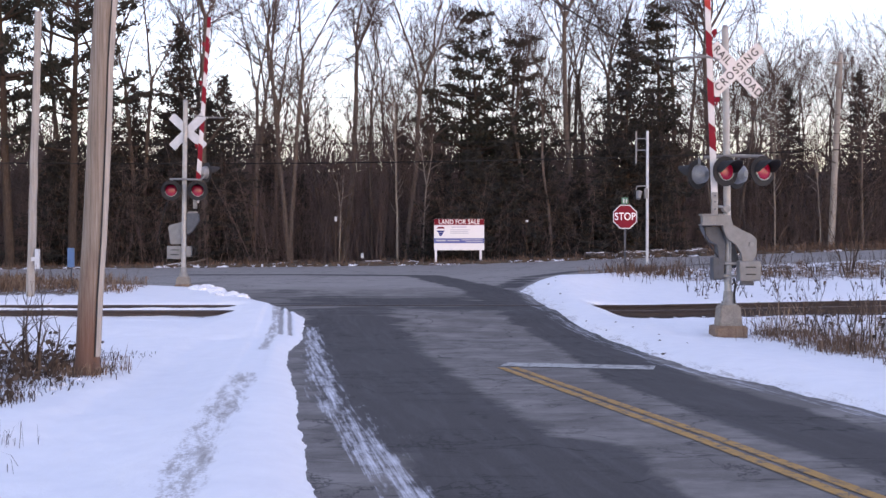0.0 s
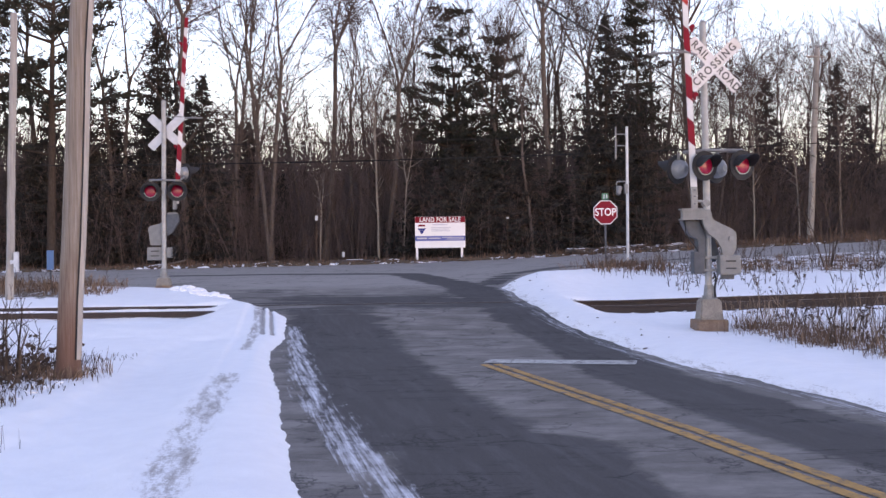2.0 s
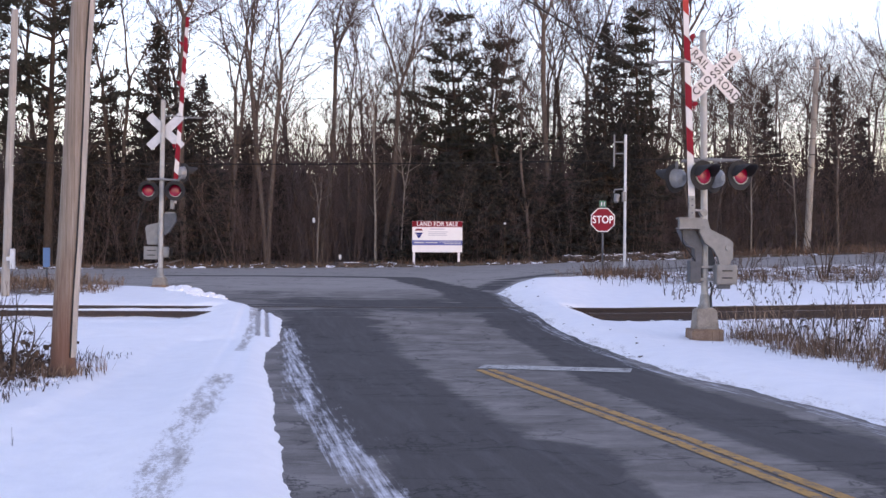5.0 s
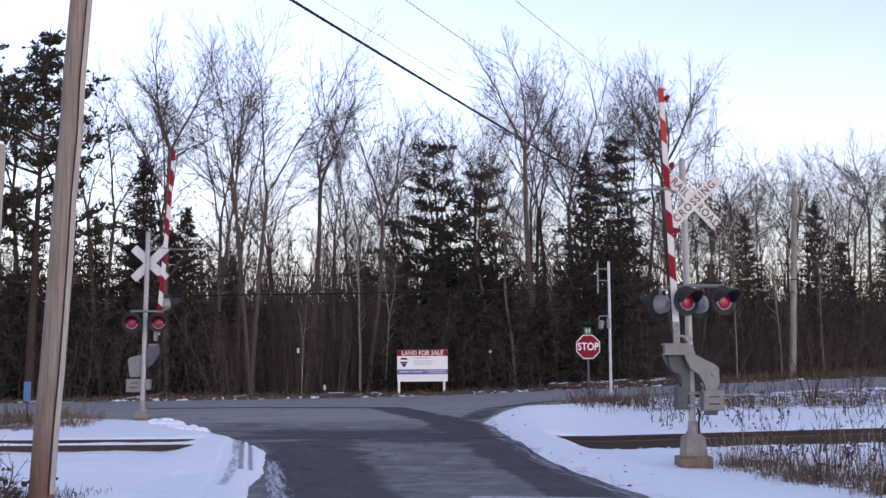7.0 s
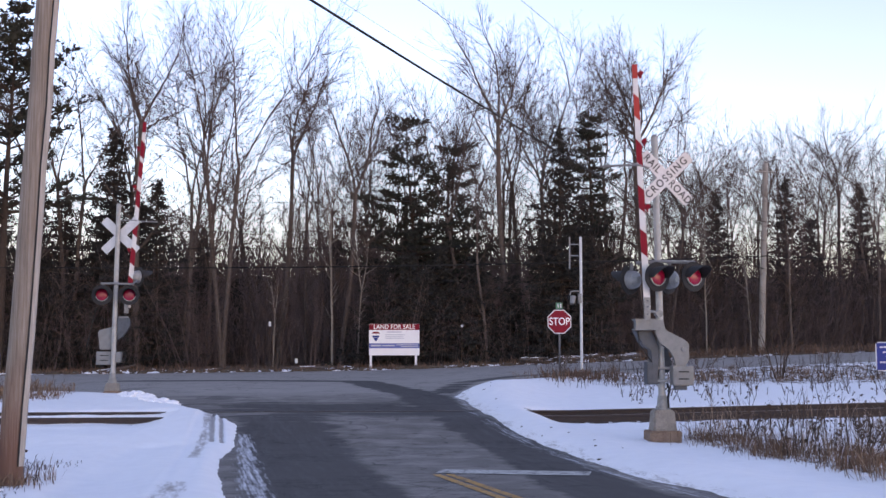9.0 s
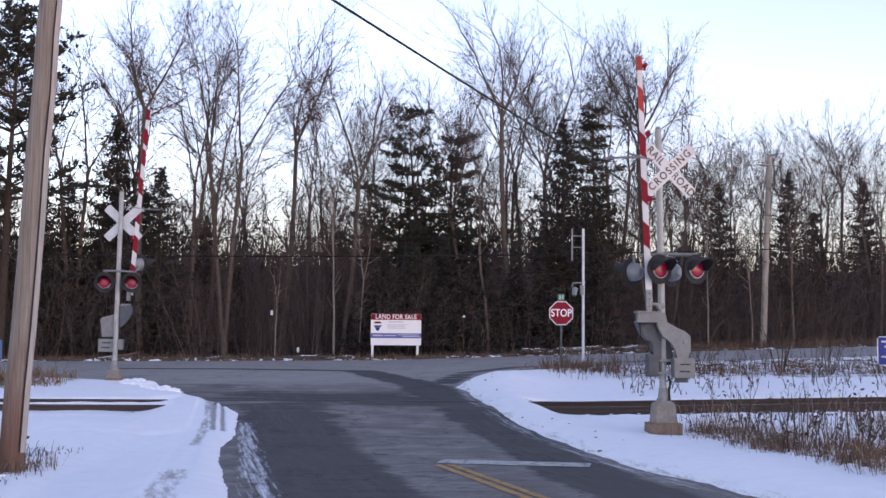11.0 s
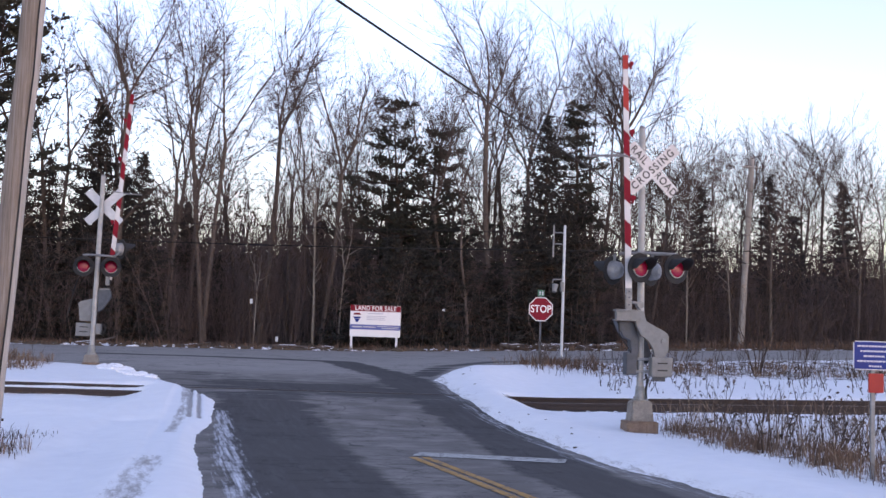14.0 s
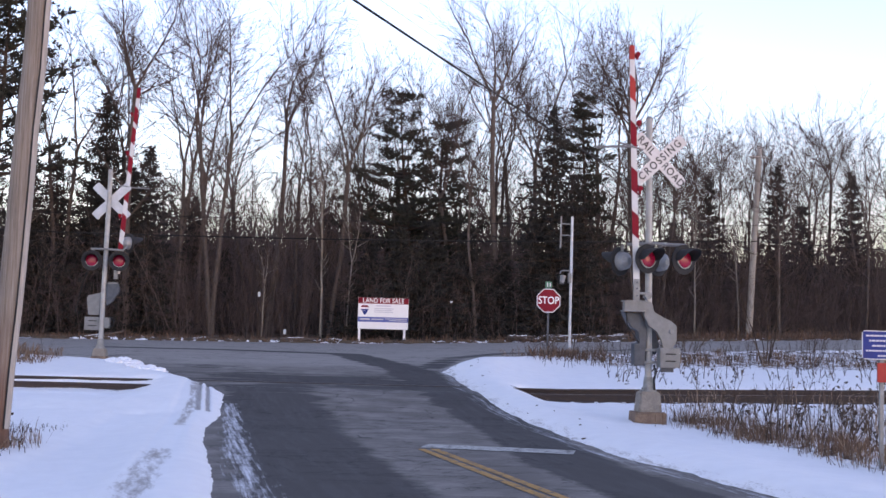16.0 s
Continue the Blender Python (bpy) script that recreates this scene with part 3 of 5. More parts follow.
def bare_tree_meshes(seed, height, stems=1, fork=0.42, leaders=3, girth=1.0, spread=1.0, shoots=(6, 6, 5), hair=4, thick=1.0):
    """A trunk that forks into upswept leaders, each splitting again into boughs, twigs and fine spray."""
    rng = random.Random(seed)
    levels = [[], [], [], [], []]

    def grow(p, d, length, r, level):
        n = (8, 6, 4, 2, 1)[level]
        r = max(r, (0.0, 0.045, 0.024, 0.0112, 0.0070)[level] * thick)
        end = max(0.0048 * thick, r * (0.62, 0.42, 0.40, 0.45, 0.6)[level])
        path = limb(rng, p, d, length, r, end, (0.022, 0.075, 0.08, 0.08, 0.10)[level], (0.012, 0.045, 0.045, 0.04, 0.03)[level], n)
        levels[level].append(path)
        tip, rt, way = path[-1][0], path[-1][1], (path[-1][0] - path[-2][0]).normalized()
        if level == 0:
            turn = rng.uniform(0, 6.3)
            for k in range(leaders):
                turn += 6.283 / leaders + rng.uniform(-0.4, 0.4)
                grow(tip, sideways(rng, way, rng.uniform(0.14, 0.5) * spread, turn), (height - length) * rng.uniform(0.50, 0.72), rt * rng.uniform(0.62, 0.85), 1)
            for k in range(6):
                q, rq, dq = point_on(path, rng.uniform(0.45, 0.98))
                grow(q, sideways(rng, dq, rng.uniform(0.55, 0.95), rng.uniform(0, 6.3)), height * 0.16 * spread * rng.uniform(0.6, 1.2), rq * 0.35, 2)
            for k in range(4):
                q, rq, dq = point_on(path, rng.uniform(0.15, 0.8))
                levels[3].append(limb(rng, q, sideways(rng, dq, rng.uniform(0.9, 1.5), rng.uniform(0, 6.3)), rng.uniform(0.4, 1.6), 0.02, 0.006, 0.12, 0.0, 3))
            return
        if level < 4:
            count = hair if level == 3 else shoots[level - 1]
            for k in range(2):
                grow(tip, sideways(rng, way, rng.uniform(0.15, 0.45), rng.uniform(0, 6.3)), length * rng.uniform(0.42, 0.62) if level < 3 else rng.uniform(0.35, 0.8), rt * 0.9, level + 1)
            for k in range(count):
                t = 0.18 + 0.8 * (k + rng.random()) / count
                q, rq, dq = point_on(path, t)
                reach = length * (0.62 - 0.28 * t) * rng.uniform(0.6, 1.15) if level < 3 else rng.uniform(0.35, 1.0)
                grow(q, sideways(rng, dq, rng.uniform(0.5, 0.98), rng.uniform(0, 6.3)), reach, rq * (0.55 if level < 3 else 0.6), level + 1)

    for i in range(stems):
        lean = Vector((rng.gauss(0, 0.02 + 0.05 * (stems > 1)), rng.gauss(0, 0.04), 1))
        r = girth * 0.0085 * height * (1 if stems == 1 else 0.78)
        grow(Vector((rng.uniform(-0.3, 0.3) * (i > 0), rng.uniform(-0.3, 0.3) * (i > 0), -0.3)), lean, height * fork * rng.uniform(0.85, 1.12), r, 0)
    top = max(p.z for level in levels for path in level for p, _ in path)
    fit = height / top
    for level in levels:
        for path in level:
            path[:] = [(Vector((p.x, p.y, p.z * fit)), r) for p, r in path]
    v, f = tubes(levels[0], 8)
    v2, f2 = tubes(levels[1] + levels[2], 5)
    f += [tuple(i + len(v) for i in q) for q in f2]
    v += v2
    w, g = tubes(levels[3] + levels[4], 3)
    return v, f, w, g


def bare_tree(seed, height, bark_mat=None, label="tall leafless hardwood with grey-brown bark at the wood's edge", **kw):
    v, f, w, g = bare_tree_meshes(seed, height, **kw)
    ob = thing("bare_tree", (0, 0, 0), label, "tree", "trees of the wood")
    link_mesh("trunk", v, f, bark_mat or M_BARK, ob)
    link_mesh("crown", w, g, M_TWIG, ob)
    return ob


def sprays(rng, verts, faces, p, way, size, count, droop):
    """Small needle sprays: narrow folded blades round a point."""
    for _ in range(count):
        d = (way * rng.uniform(0.1, 1.0) + Vector((rng.gauss(0, 0.55), rng.gauss(0, 0.55), rng.gauss(droop, 0.32)))).normalized()
        s = d.orthogonal().normalized() * (size * rng.uniform(0.10, 0.2))
        s.rotate(Matrix.Rotation(rng.uniform(0, 6.3), 3, d))
        L = size * rng.uniform(0.6, 1.3)
        k = len(verts)
        verts += [p, p + d * (L * 0.55) + s, p + d * L, p + d * (L * 0.55) - s]
        faces.append((k, k + 1, k + 2, k + 3))


def conifer(seed, height, base, radius, kind, label, whorl=0.42, per=6, dense=1.0, gap=0.0, low_gap=0.0, shelf=False):
    rng = random.Random(seed)
    ob = thing("pine_tree" if kind == "pine" else "spruce_tree", (0, 0, 0), label, "tree", "evergreens of the wood")
    trunk = limb(rng, (0, 0, -0.3), (rng.gauss(0, 0.02), rng.gauss(0, 0.02), 1), height + 0.2, 0.011 * height + 0.03, 0.015, 0.02, 0.02, 12)
    arms, verts, faces = [], [], []
    z, turn = base, rng.uniform(0, 6)
    while z < height - 0.15:
        t = (z - base) / max(height - base, 0.1)
        if kind == "pine":
            reach = radius * ((1.15 - t) ** 0.7 * (0.75 + 0.5 * rng.random()) if shelf else (0.55 + 0.75 * math.sin(min(1, t * 1.1 + 0.12) * math.pi)) * (1 - t ** 4))
        else:
            reach = radius * (1 - t) ** 1.0 + 0.10
        for k in range(per):
            turn += 6.283 / per + rng.uniform(-0.35, 0.35)
            if rng.random() < (low_gap if low_gap and t < 0.45 else gap):
                continue
            L = reach * (rng.uniform(0.55 if shelf else 0.4, 1.3) if kind == "pine" else rng.uniform(0.5, 1.2))
            f = (z + rng.uniform(-0.2, 0.2) + 0.3) / (height + 0.5)
            p, r, _ = point_on(trunk, min(0.99, max(0.0, f)))
            up = (0.02 + 0.3 * t if shelf else 0.12 + 0.5 * t) if kind == "pine" else -0.25 + 0.6 * t
            a = limb(rng, p, (math.cos(turn), math.sin(turn), up), L, max(0.012, 0.02 * L), 0.006, 0.07, 0.05 if kind == "pine" else 0.03, 4)
            arms.append(a)
            n = int((10 if shelf else 7 if kind == "pine" else 8) * dense * (0.4 + L)) + 2
            for j in range(n):
                tt = (0.35 if kind == "pine" else 0.12) + (0.65 if kind == "pine" else 0.88) * rng.random()
                q, _, d = point_on(a, tt)
                if kind == "pine":
                    q = q + Vector((rng.gauss(0, 0.22), rng.gauss(0, 0.22), rng.gauss(0.05, 0.06 if shelf else 0.10))) * min(1, L)
                    sprays(rng, verts, faces, q, d, 0.22 if shelf else 0.30, 7 if shelf else 6, 0.12 if shelf else 0.25)
                else:
                    q = q + Vector((rng.gauss(0, 0.12), rng.gauss(0, 0.12), rng.gauss(-0.06, 0.06)))
                    sprays(rng, verts, faces, q, d, 0.26, 5, -0.15)
        z += whorl * rng.uniform(0.75, 1.3)
    v, f = tubes([trunk], 8)
    v2, f2 = tubes(arms, 4)
    link_mesh("trunk", v + v2, f + [tuple(i + len(v) for i in q) for q in f2], M_PINEBARK, ob)
    link_mesh("crown", verts, faces, M_NEEDLE if kind == "pine" else M_SPRUCE, ob, smooth=False)
    return ob


def stand(ob, x, y, turn=0.0, scale=1.0, used=set()):
    m = pose(x, y, gz(x, y) - 0.05, 0, 0, turn) @ Matrix.Scale(scale, 4)
    if ob.name in used:
        return copy_thing(ob, m @ Matrix.Scale(1 / ob.scale.x, 4))
    used.add(ob.name)
    ob.matrix_world = m
    return ob


rng = random.Random(11)
HARDWOODS = [
    bare_tree(1, 19.5, fork=0.58), bare_tree(2, 19.5, fork=0.62, spread=0.9), bare_tree(3, 19.5, stems=2, fork=0.54, leaders=2),
    bare_tree(4, 19.5, stems=2, fork=0.58, leaders=2, spread=1.1), bare_tree(5, 19.5, fork=0.64, girth=1.1, spread=1.5, shoots=(5, 5, 5)), bare_tree(6, 19.5, fork=0.52, girth=0.85, leaders=2, shoots=(7, 6, 5)),
    bare_tree(7, 19.5, stems=3, fork=0.52, leaders=2, shoots=(4, 5, 5)), bare_tree(8, 19.5, fork=0.55, girth=0.75, spread=0.9),
    bare_tree(9, 19.5, fork=0.58, girth=0.6, leaders=2, spread=0.6, shoots=(6, 4, 4), hair=3), bare_tree(10, 19.5, fork=0.50, girth=0.65, leaders=2, spread=0.7, shoots=(6, 4, 4), hair=3),
]
# the trees that stand out: x, y, height, which
FRONT = [
    (-16.9, 58.5, 18.6, 0), (-15.6, 60, 19.0, 2), (-11.7, 57.5, 18.8, 4), (-9.7, 59, 19.8, 3), (-8.9, 61, 20.4, 5), (-7.6, 57.5, 20.0, 2),
    (-5.1, 59, 18.6, 1), (-3.8, 62, 17.6, 7), (-1.85, 58, 17.4, 0), (-0.9, 64, 17.0, 3), (0.6, 66, 16.8, 7), (1.9, 64, 16.6, 6), (3.2, 66, 17.2, 1),
    (4.6, 60, 18.4, 5), (6.7, 58.5, 19.4, 4), (7.2, 62, 19.6, 6), (8.8, 60, 19.5, 0), (9.9, 62, 19.0, 3), (12.6, 61, 19.6, 2), (14.6, 61, 19.0, 1),
    (13.6, 64, 18.6, 7), (-13.6, 63, 19.0, 6), (-19.5, 60, 18.6, 1), (-22.5, 63, 18.6, 5), (-6.4, 64, 18.2, 7), (-2.9, 67, 17.4, 2), (5.6, 66, 18.0, 3), (11.2, 67, 18.4, 5),
    (14.0, 60, 18.6, 4), (15.4, 61, 17.6, 7), (17.2, 64, 14.5, 8),
    (16.2, 70, 15.0, 7), (17.6, 72, 15.2, 5), (19.2, 70, 14.6, 1), (20.8, 73, 15.0, 7), (22.4, 72, 15.8, 3), (24.2, 71, 15.4, 6), (26.0, 74, 16.2, 5), (28.0, 72, 16.8, 2), (30.5, 74, 16.6, 1), (33, 72, 17, 7),
]
for x, y, h, k in FRONT:
    stand(HARDWOODS[k], x, y, rng.uniform(0, 360), (0.99 if x < 3 else 0.95) * h / 19.5)
for i in range(28):
    x, y = -38 + 84 * (i + rng.random()) / 28, rng.uniform(66, 92)
    h = (15.5 if -4 < x < 4 else 17.5) * rng.uniform(0.85, 1.1) if x < 15 else rng.uniform(12.0, 15.0)
    stand(HARDWOODS[rng.choice((8, 9))], x, y, rng.uniform(0, 360), h / 19.5)

for i in range(18):
    x, y = 14 + 26 * (i + rng.random()) / 18, rng.uniform(62, 84)
    stand(HARDWOODS[rng.choice((8, 9))], x, y, rng.uniform(0, 360), rng.uniform(10.0, 14.5) / 19.5)

BIRCH = bare_tree(21, 9.5, M_BIRCH, "slender pale birch leaning among darker trunks", fork=0.6, leaders=2, girth=0.75, spread=0.6, shoots=(3, 3, 3), hair=3)
SAPLING = bare_tree(22, 11.0, None, "slim grey young tree at the wood's edge", fork=0.6, leaders=2, girth=0.85, spread=0.5, shoots=(3, 3, 3), hair=3)
for i in range(15):
    x, y = -26 + 56 * (i + rng.random()) / 15, rng.uniform(55.8, 62)
    stand(SAPLING, x, y, rng.uniform(0, 360), rng.uniform(0.6, 1.15))
for x, y, s in ((-2.2, 56.0, 1.05), (-5.0, 55.8, 0.55), (-1.0, 57.0, 0.8), (18.5, 56.5, 0.7), (16.4, 57, 0.9)):
    stand(BIRCH, x, y, rng.uniform(0, 360), s)

PINE = "dark green white pine with ragged shelving boughs"
SPRUCE = "dense dark spruce with a narrow pointed crown"
pine_mid = conifer(31, 13.4, 4.6, 3.1, "pine", PINE, whorl=1.0, per=6, gap=0.30, dense=1.5, shelf=True)
stand(pine_mid, 2.2, 60.0, 75)
stand(pine_mid, 3.6, 61.6, 200, 0.90)
stand(pine_mid, 0.8, 61.5, 310, 0.80)
hemlock = conifer(36, 6.6, 0.3, 3.0, "spruce", "low dark hemlock spreading in the shade of the pine", whorl=0.36, per=8, dense=0.8)
for x, y, k in ((-0.2, 57.4, 0.78), (1.5, 56.8, 0.88), (3.3, 57.2, 0.95), (5.0, 57.4, 0.86), (6.6, 57.6, 0.7), (-16.2, 58.5, 0.9), (-19.5, 58.0, 1.0), (-13.0, 59.5, 0.85)):
    stand(hemlock, x, y, rng.uniform(0, 360), k)
pine_ragged = conifer(37, 13.4, 3.0, 1.7, "pine", "slim ragged evergreen beside a denser spruce", whorl=0.5, per=5, gap=0.3, dense=1.3, shelf=True)
stand(pine_ragged, 11.5, 60.0, 20)
pine_tall = conifer(32, 20.0, 5.0, 3.9, "pine", PINE, whorl=0.85, per=7, gap=0.15, dense=1.6, low_gap=0.72)
stand(pine_tall, -17.4, 51.9 + 2.2, 0, 0.92)
stand(pine_tall, -20.6, 55, 140, 1.0)
stand(pine_tall, -23.5, 57, 250, 0.9)
spruce_a = conifer(41, 13.8, 0.6, 3.9, "spruce", SPRUCE, whorl=0.46, per=7, dense=0.85)
for x, y, h in ((9.1, 57.2, 12.2), (10.2, 57.4, 8.6), (8.3, 57.0, 6.5), (11.8, 61.5, 8.0), (-13.8, 60, 12.9), (-10.9, 58, 9.8), (-12.4, 61, 9.0), (-16.3, 61, 9.8), (-18.0, 62, 10.5), (-15.0, 63, 8.6), (-9.4, 63, 7.8), (19.6, 66, 9.5), (-18.6, 58, 9.0), (24.6, 68, 10.5), (29.0, 68, 10.0)):
    stand(spruce_a, x, y, rng.uniform(0, 360), h / 13.8)
spruce_b = conifer(42, 8.0, 0.4, 2.0, "spruce", "young dark evergreen in the shade of the wood", whorl=0.34, per=6, dense=0.9)
for i in range(18):
    x, y = -30 + 66 * (i + rng.random()) / 18, rng.uniform(60, 76)
    stand(spruce_b, x, y, rng.uniform(0, 360), rng.uniform(0.5, 1.0))


def brush(name, seed, count, area, heights, r, label, material, side=4, category="undergrowth", leaves=0):
    """Thin upright stems with side twigs, standing on the ground."""
    rng = random.Random(seed)
    px = [rng.uniform(area[0], area[1]) for _ in range(count)]
    py = [area[2] + (area[3] - area[2]) * rng.random() ** 1.0 for _ in range(count)]
    pz = ground_z(px, py)
    big, thin = [], []
    for x, y, z in zip(px, py, pz):
        h = rng.uniform(*heights) * rng.uniform(0.6, 1) * (1 + 0.5 * noise.noise((x * 0.12, y * 0.12, 6)))
        if heights[1] > 3 and x > 0.21 * y:
            h *= 0.62  # the wood thins and lowers to the east
        s = limb(rng, (x, y, z - 0.1), (rng.gauss(0, 0.2), rng.gauss(0, 0.2), 1), h, r * rng.uniform(0.6, 1.4) * (0.5 + h / heights[1]), r * 0.3, 0.10, 0.03, 3)
        big.append(s)
        for _ in range(side):
            q, rq, d = point_on(s, rng.uniform(0.25, 0.98))
            thin.append(limb(rng, q, sideways(rng, d, rng.uniform(0.3, 0.9), rng.uniform(0, 6.3)), h * rng.uniform(0.12, 0.32), rq * 0.6, r * 0.25, 0.12, 0.08, 1))
    v, f = tubes(big, 3)
    w, g = tubes(thin, 3)
    f += [tuple(i + len(v) for i in q) for q in g]
    v += w
    # curled dead leaves hanging on the stems
    for path in rng.sample(thin, min(len(thin), leaves)):
        p, c = path[-1][0], rng.uniform(0.05, 0.10)
        a = Vector((rng.gauss(0, 1), rng.gauss(0, 1), rng.gauss(-0.4, 0.6))).normalized() * c
        b = a.orthogonal().normalized() * c * 0.45
        k = len(v)
        v += [p, p + a * 0.5 + b, p + a, p + a * 0.5 - b, p + a * 0.5 + a.cross(b).normalized() * c * 0.3]
        f += [(k, k + 1, k + 4), (k + 1, k + 2, k + 4), (k + 2, k + 3, k + 4), (k + 3, k, k + 4)]
    ob = link_mesh(name, v, f, material)
    return tagged(ob, label, category, kind="stuff")


brush("undergrowth", 51, 4600, (-36, 40, 55.0, 67), (1.8, 6.8), 0.011, "tangled leafless saplings and brush under the trees", M_BRUSH, 7)
brush("undergrowth", 52, 3000, (-48, 56, 64, 100), (4.2, 10.3), 0.036, "dense thin grey-brown trunks deep in the wood", M_BRUSH, 6)
brush("slender_trunks", 55, 2200, (-44, 50, 60, 92), (5.0, 9.3), 0.042, "slender bare trunks crowded behind the wood's edge", M_BARK, 6, "woods")
brush("far_woods", 53, 1900, (-90, 100, 98, 150), (7.5, 14.0), 0.08, "distant leafless treetops behind the wood", M_BRUSH, 9, "woods")


def thicket(seed, count, area, top, label, low=0.0):
    """A haze of crossing twigs low in the wood."""
    rng = random.Random(seed)
    px = [rng.uniform(area[0], area[1]) for _ in range(count)]
    py = [rng.uniform(area[2], area[3]) for _ in range(count)]
    paths = []
    for x, y, z in zip(px, py, ground_z(px, py)):
        a = Vector((x, y, z + low + (top - low) * (1 + 0.8 * noise.noise((x * 0.15, y * 0.15, 2))) * rng.random() ** 1.2))
        d = Vector((rng.gauss(0, 0.6), rng.gauss(0, 0.6), rng.uniform(0.1, 1.0))).normalized() * rng.uniform(0.5, 1.7)
        paths.append([(a, rng.uniform(0.006, 0.013)), (a + d, 0.004)])
    v, f = tubes(paths, 3)
    ob = link_mesh("thicket", v, f, M_BRUSH)
    return tagged(ob, label, "undergrowth", kind="stuff")


thicket(54, 27000, (-38, 42, 55.5, 68), 5.5, "brown haze of crossing twigs under the trees")
thicket(56, 24000, (-42, 46, 64, 82), 10.0, "thin haze of twigs among the farther trunks", 4.0)


# ---- crossing signals ----
def signal_light(parent, x, y, z, turn, name="signal_light", r=0.265):
    """A round flasher: black background, hooded red lens, silver housing behind. Faces -y before its turn."""
    m = pose(x, y, z, 0, 0, turn)
    bm = bmesh.new()
    rod(bm, (0, 0.0, 0), (0, 0.025, 0), r, r * 0.98, 32)
    bmesh.ops.transform(bm, matrix=m, verts=bm.verts)
    light = part(name, bm, M_BLACK, parent)
    bm = bmesh.new()
    rod(bm, (0, 0.026, 0), (0, 0.16, 0), 0.175, 0.15, 24)
    rod(bm, (0, 0.16, 0), (0, 0.23, 0), 0.15, 0.06, 24)
    bmesh.ops.transform(bm, matrix=m, verts=bm.verts)
    part("housing", bm, M_SILVER, light, "silver domed housing", smooth=False)
    bm = bmesh.new()
    bmesh.ops.create_uvsphere(bm, u_segments=24, v_segments=12, radius=0.155)
    for v in bm.verts:
        v.co = Vector((v.co.x, -0.008 + min(0, v.co.y) * 0.28, v.co.z))
    bmesh.ops.transform(bm, matrix=m, verts=bm.verts)
    part("lens", bm, M_LENS, light, "round red glass lens", smooth=True)
    # pale reflective rim round the lower half of the lens
    bm = bmesh.new()
    n = 18
    rows = []
    for k in range(n + 1):
        a = math.pi * (1.06 + 0.88 * k / n)
        rows.append([bm.verts.new((math.cos(a) * q, yy, math.sin(a) * q)) for q, yy in ((0.150, -0.006), (0.150, -0.030), (0.166, -0.030), (0.166, -0.006))])
    for a, b in zip(rows, rows[1:]):
        for k in range(4):
            bm.faces.new((a[k], a[(k + 1) % 4], b[(k + 1) % 4], b[k]))
    bmesh.ops.transform(bm, matrix=m, verts=bm.verts)
    part("rim", bm, M_SILVER, light, "pale worn lens rim")
    # open hood over the upper half
    bm = bmesh.new()
    n, rows = 16, []
    for k in range(n + 1):
        a = math.pi * (-0.04 + 1.08 * k / n)
        depth = 0.12 + 0.26 * max(0.0, math.sin(a)) ** 0.7
        rows.append([bm.verts.new((math.cos(a) * q, yy, math.sin(a) * q)) for q, yy in ((0.170, -0.001), (0.165, -depth), (0.178, -depth), (0.184, -0.001))])
    for a, b in zip(rows, rows[1:]):
        for k in range(4):
            bm.faces.new((a[k], a[(k + 1) % 4], b[(k + 1) % 4], b[k]))
    bm.faces.new(rows[0])
    bm.faces.new(rows[-1][::-1])
    bmesh.ops.transform(bm, matrix=m, verts=bm.verts)
    part("hood", bm, M_BLACK, light, "black visor hood")
    return light


def crossbuck(parent, x, y, z, turn, face, worded):
    """Two crossed boards, one lettered RAIL ROAD, the other CROSSING."""
    base = pose(x, y, z, 0, 0, turn)
    for k, (angle, words) in enumerate(((-45, (("RAIL", -0.36), ("ROAD", 0.36))), (43, (("CROSSING", 0.0),)))):
        yy = -0.016 * k
        bm = bmesh.new()
        box(bm, (-0.61, yy - 0.005, -0.114), (0.61, yy + 0.004, 0.114), 0.0)
        edges = [e for e in bm.edges if abs(e.verts[0].co.y - e.verts[1].co.y) > 0.004]
        bmesh.ops.bevel(bm, geom=edges, offset=0.02, segments=3, affect="EDGES")
        m = base @ pose(0, 0, 0, 0, -angle, 0)
        bmesh.ops.transform(bm, matrix=m, verts=bm.verts)
        board = part("board", bm, face, parent, "white board lettered in black" if worded else "plain grey back of a board")
        if worded:
            for text, at in words:
                lettering(text, 0.195, m @ pose(at, yy - 0.008, 0, 90, 0, 0), M_LETTER, board, spacing=1.30 if len(text) > 4 else 1.12, squeeze=0.90)


def gate_arm(parent, foot, tip, y, reds, oranges, w0, w1):
    """A raised board striped red and white, with three small lamps on one edge."""
    foot, tip = Vector((foot[0], 0, foot[1])), Vector((tip[0], 0, tip[1]))
    d = (tip - foot).normalized()
    s = Vector((d.z, 0, -d.x))
    span = (tip - foot).length

    def band(a, b, slant, y0, y1, grow):
        pts = []
        for t, side in ((a, -1), (a, 1), (b, 1), (b, -1)):
            w = (w0 + (w1 - w0) * t / span) / 2 + grow
            c = foot + d * (t + side * slant) + s * (w * side)
            pts.append((c.x, c.z))
        bm = bmesh.new()
        plate(bm, pts, y0, y1)
        return bm

    arm = part("gate_arm", band(0, span, 0, y - 0.014, y + 0.014, 0), M_WHITE, parent, "raised white gate arm with red stripes")
    for c in reds + oranges:
        t = c - foot.z
        lo, hi = max(0.02, t - 0.21), min(span + 0.004, t + 0.21)
        part("stripe", band(lo, hi, -0.05 if hi < span else 0, y - 0.018, y + 0.018, 0.003), M_ORANGE if c in oranges else M_RED, arm)
    return arm, foot, d, s


